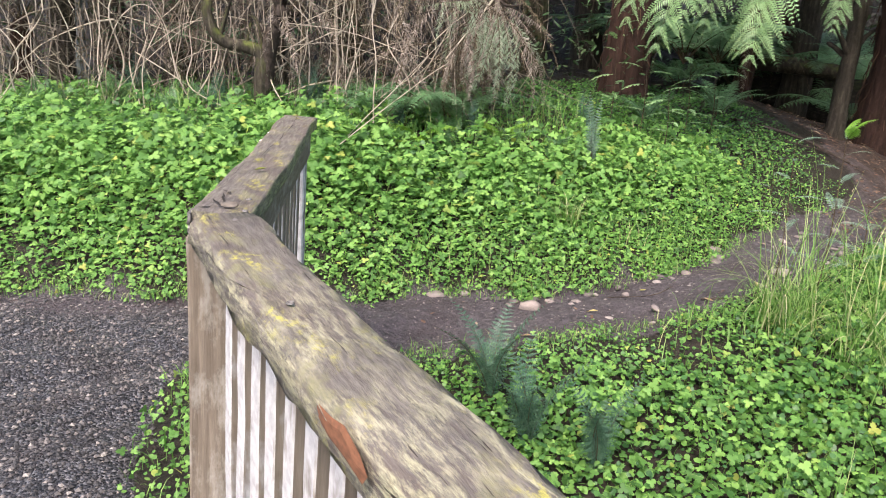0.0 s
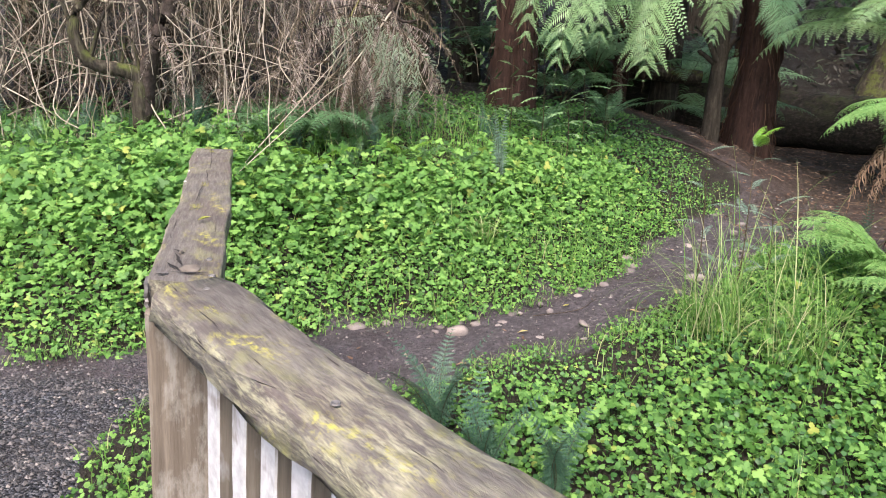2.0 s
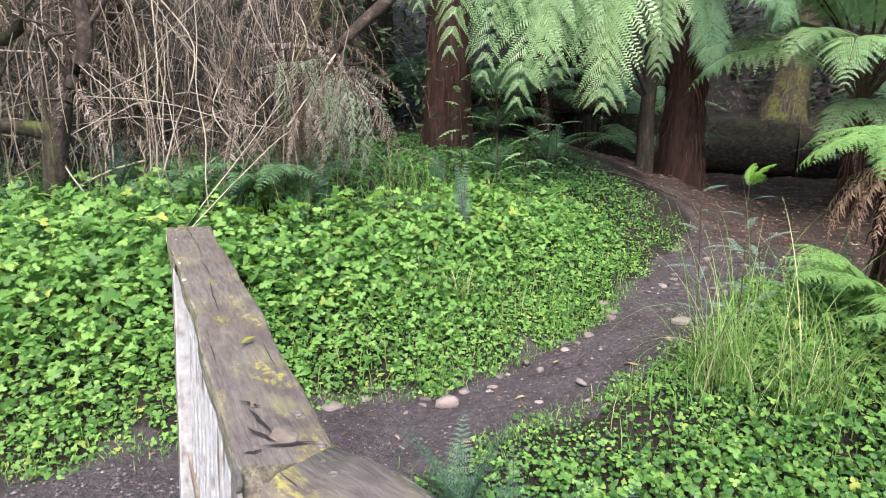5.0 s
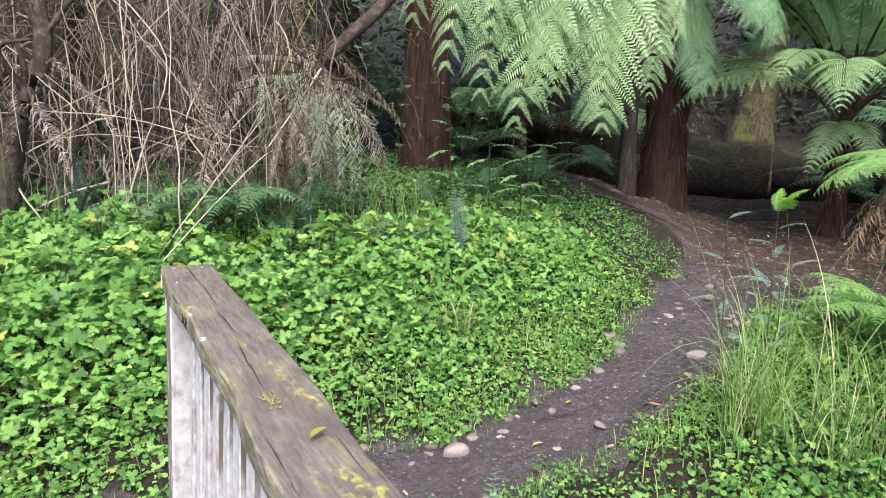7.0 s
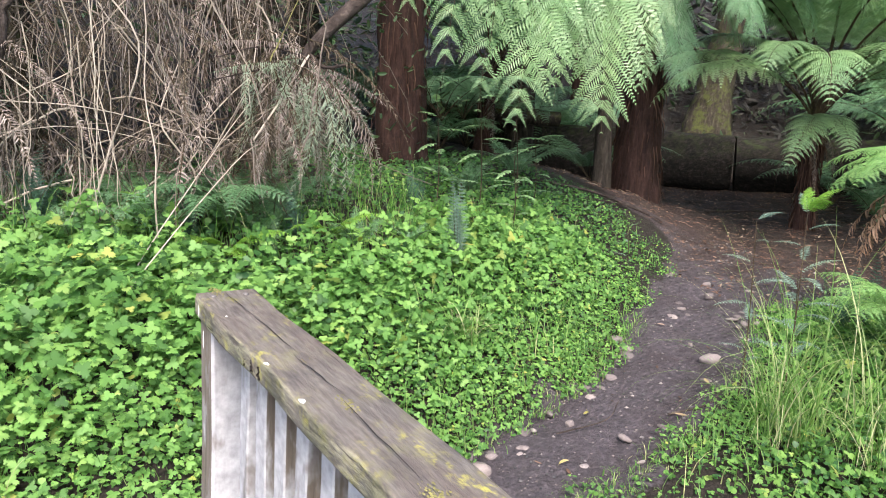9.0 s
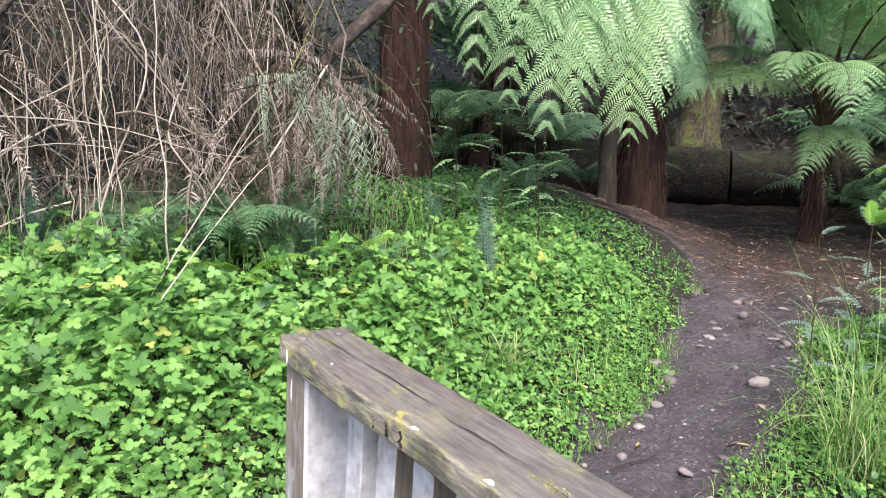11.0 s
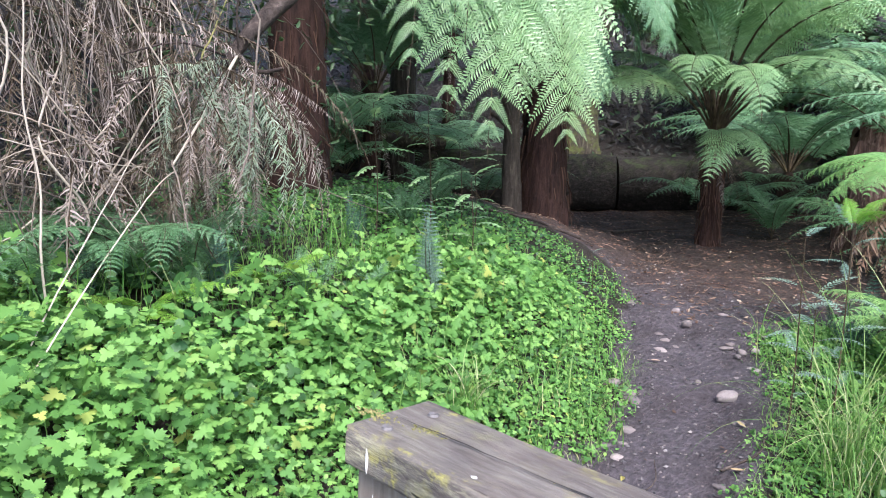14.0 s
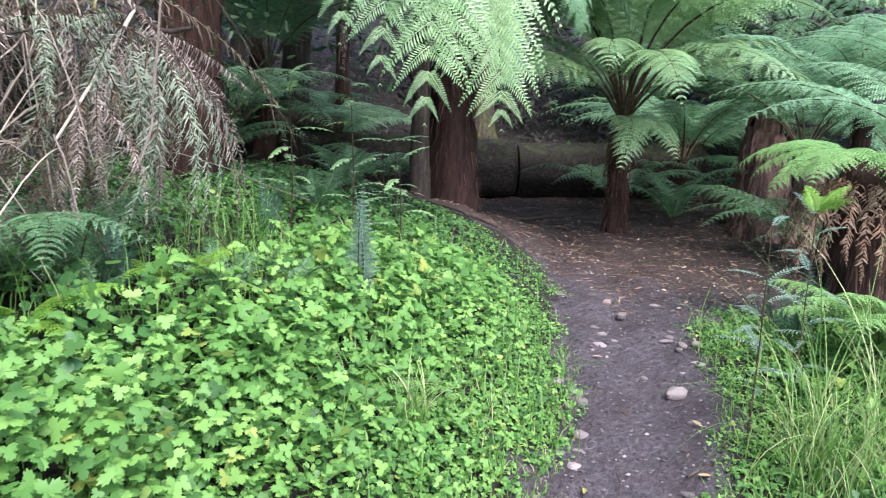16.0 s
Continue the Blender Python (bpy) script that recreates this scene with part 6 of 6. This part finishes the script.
for k, (x, y, h, r) in enumerate(((6.9, 3.6, 0.85, 0.2), (7.6, 3.9, 1.1, 0.22), (6.4, 3.0, 0.7, 0.17))):
    st = empty("stump", pose(x, y, float(land(x, y))), "reddish-brown weathered tree stump below the path", "stump")
    bole = trunk([(0, 0, -0.2), (0.02, 0, h * 0.5), (0, 0.02, h)], (r * 1.35, r, r * 0.8), "bole", BARK_STUMP, st, 700 + k, 22, 0.13, 60, BARK_STUMP)
    for v in bole.data.vertices:
        if v.co.z > h * 0.9:
            v.co.z += 0.16 * math.sin(2.3 * math.atan2(v.co.y, v.co.x) + k) + rgs.uniform(-0.1, 0.1)
    Geo().add(*tube([(0, 0.02, h * 0.8), (0, 0.02, h * 0.82)], [r * 0.75, 0.02], 14)).ob("broken_top", [BARK_DARK], st)


def shade_tree(x, y, h, r, crown_r, leaves, label, seed):
    """A tall tree: trunk, limbs, and an uneven crown of many leaf clumps."""
    rg = np.random.default_rng(seed)
    z = float(land(x, y))
    root = empty("tree", pose(x, y, z), label, "tree", "trees of the woods")
    lean = rg.normal(0, 0.25, 2)
    trunk([(0, 0, -0.3), (lean[0] * 0.3, lean[1] * 0.3, h * 0.4), (lean[0], lean[1], h)], (r * 1.25, r * 0.85, r * 0.5), "trunk", BARK_DARK if seed % 2 else BARK_MOSS, root, seed, 12, 0.05)
    pts = []
    for k in range(9):
        a = rg.uniform(0, 6.3)
        b = Vector((lean[0], lean[1], h * rg.uniform(0.6, 1.0)))
        e = b + Vector((math.cos(a), math.sin(a), rg.uniform(0.0, 0.6))) * crown_r * rg.uniform(0.5, 1.0)
        ln = smooth_line([tuple(b), tuple(b.lerp(e, 0.5) + Vector((0, 0, 0.3))), tuple(e)], 8)
        Geo().add(*tube(ln, np.linspace(r * 0.3, 0.02, len(ln)), 6)).ob("limb", [BARK_DARK], root, True)
        c = rg.normal(0, 1, (leaves // 9, 3)) * (0.8, 0.8, 0.4)
        pts.append(c + np.array(b.lerp(e, rg.uniform(0.6, 1.0))))
    g = Geo()
    p = np.concatenate(pts)
    scatter_leaves(g, p, rg.uniform(0.2, 0.5, len(p)), 0.6, "lance", rg)
    g.ob("crown", [WOODS_LEAF], root)


# Added trees: their unseen crowns cut skylight over thicket, trunks and log.
for k, (x, y, h, r, cr) in enumerate(((1.3, 7.5, 4.4, 0.16, 2.3), (4.9, 8.5, 4.8, 0.18, 2.5), (-2.8, 6.7, 4.4, 0.16, 2.3), (2.2, 9.2, 6.2, 0.2, 2.6), (-1.0, 7.6, 6.0, 0.2, 2.6), (-4.2, 8.0, 6.5, 0.2, 2.6), (15, 12, 9, 0.3, 3.4), (8, 14, 9, 0.3, 3.4), (2, 13, 9, 0.3, 3.4), (-4, 13, 9, 0.3, 3.4), (-8.5, 10, 8, 0.3, 3.2))):
    shade_tree(x, y, h, r, cr, 3600, "tall forest tree added to shade the woods, its dark leafy crown unseen", 200 + k)
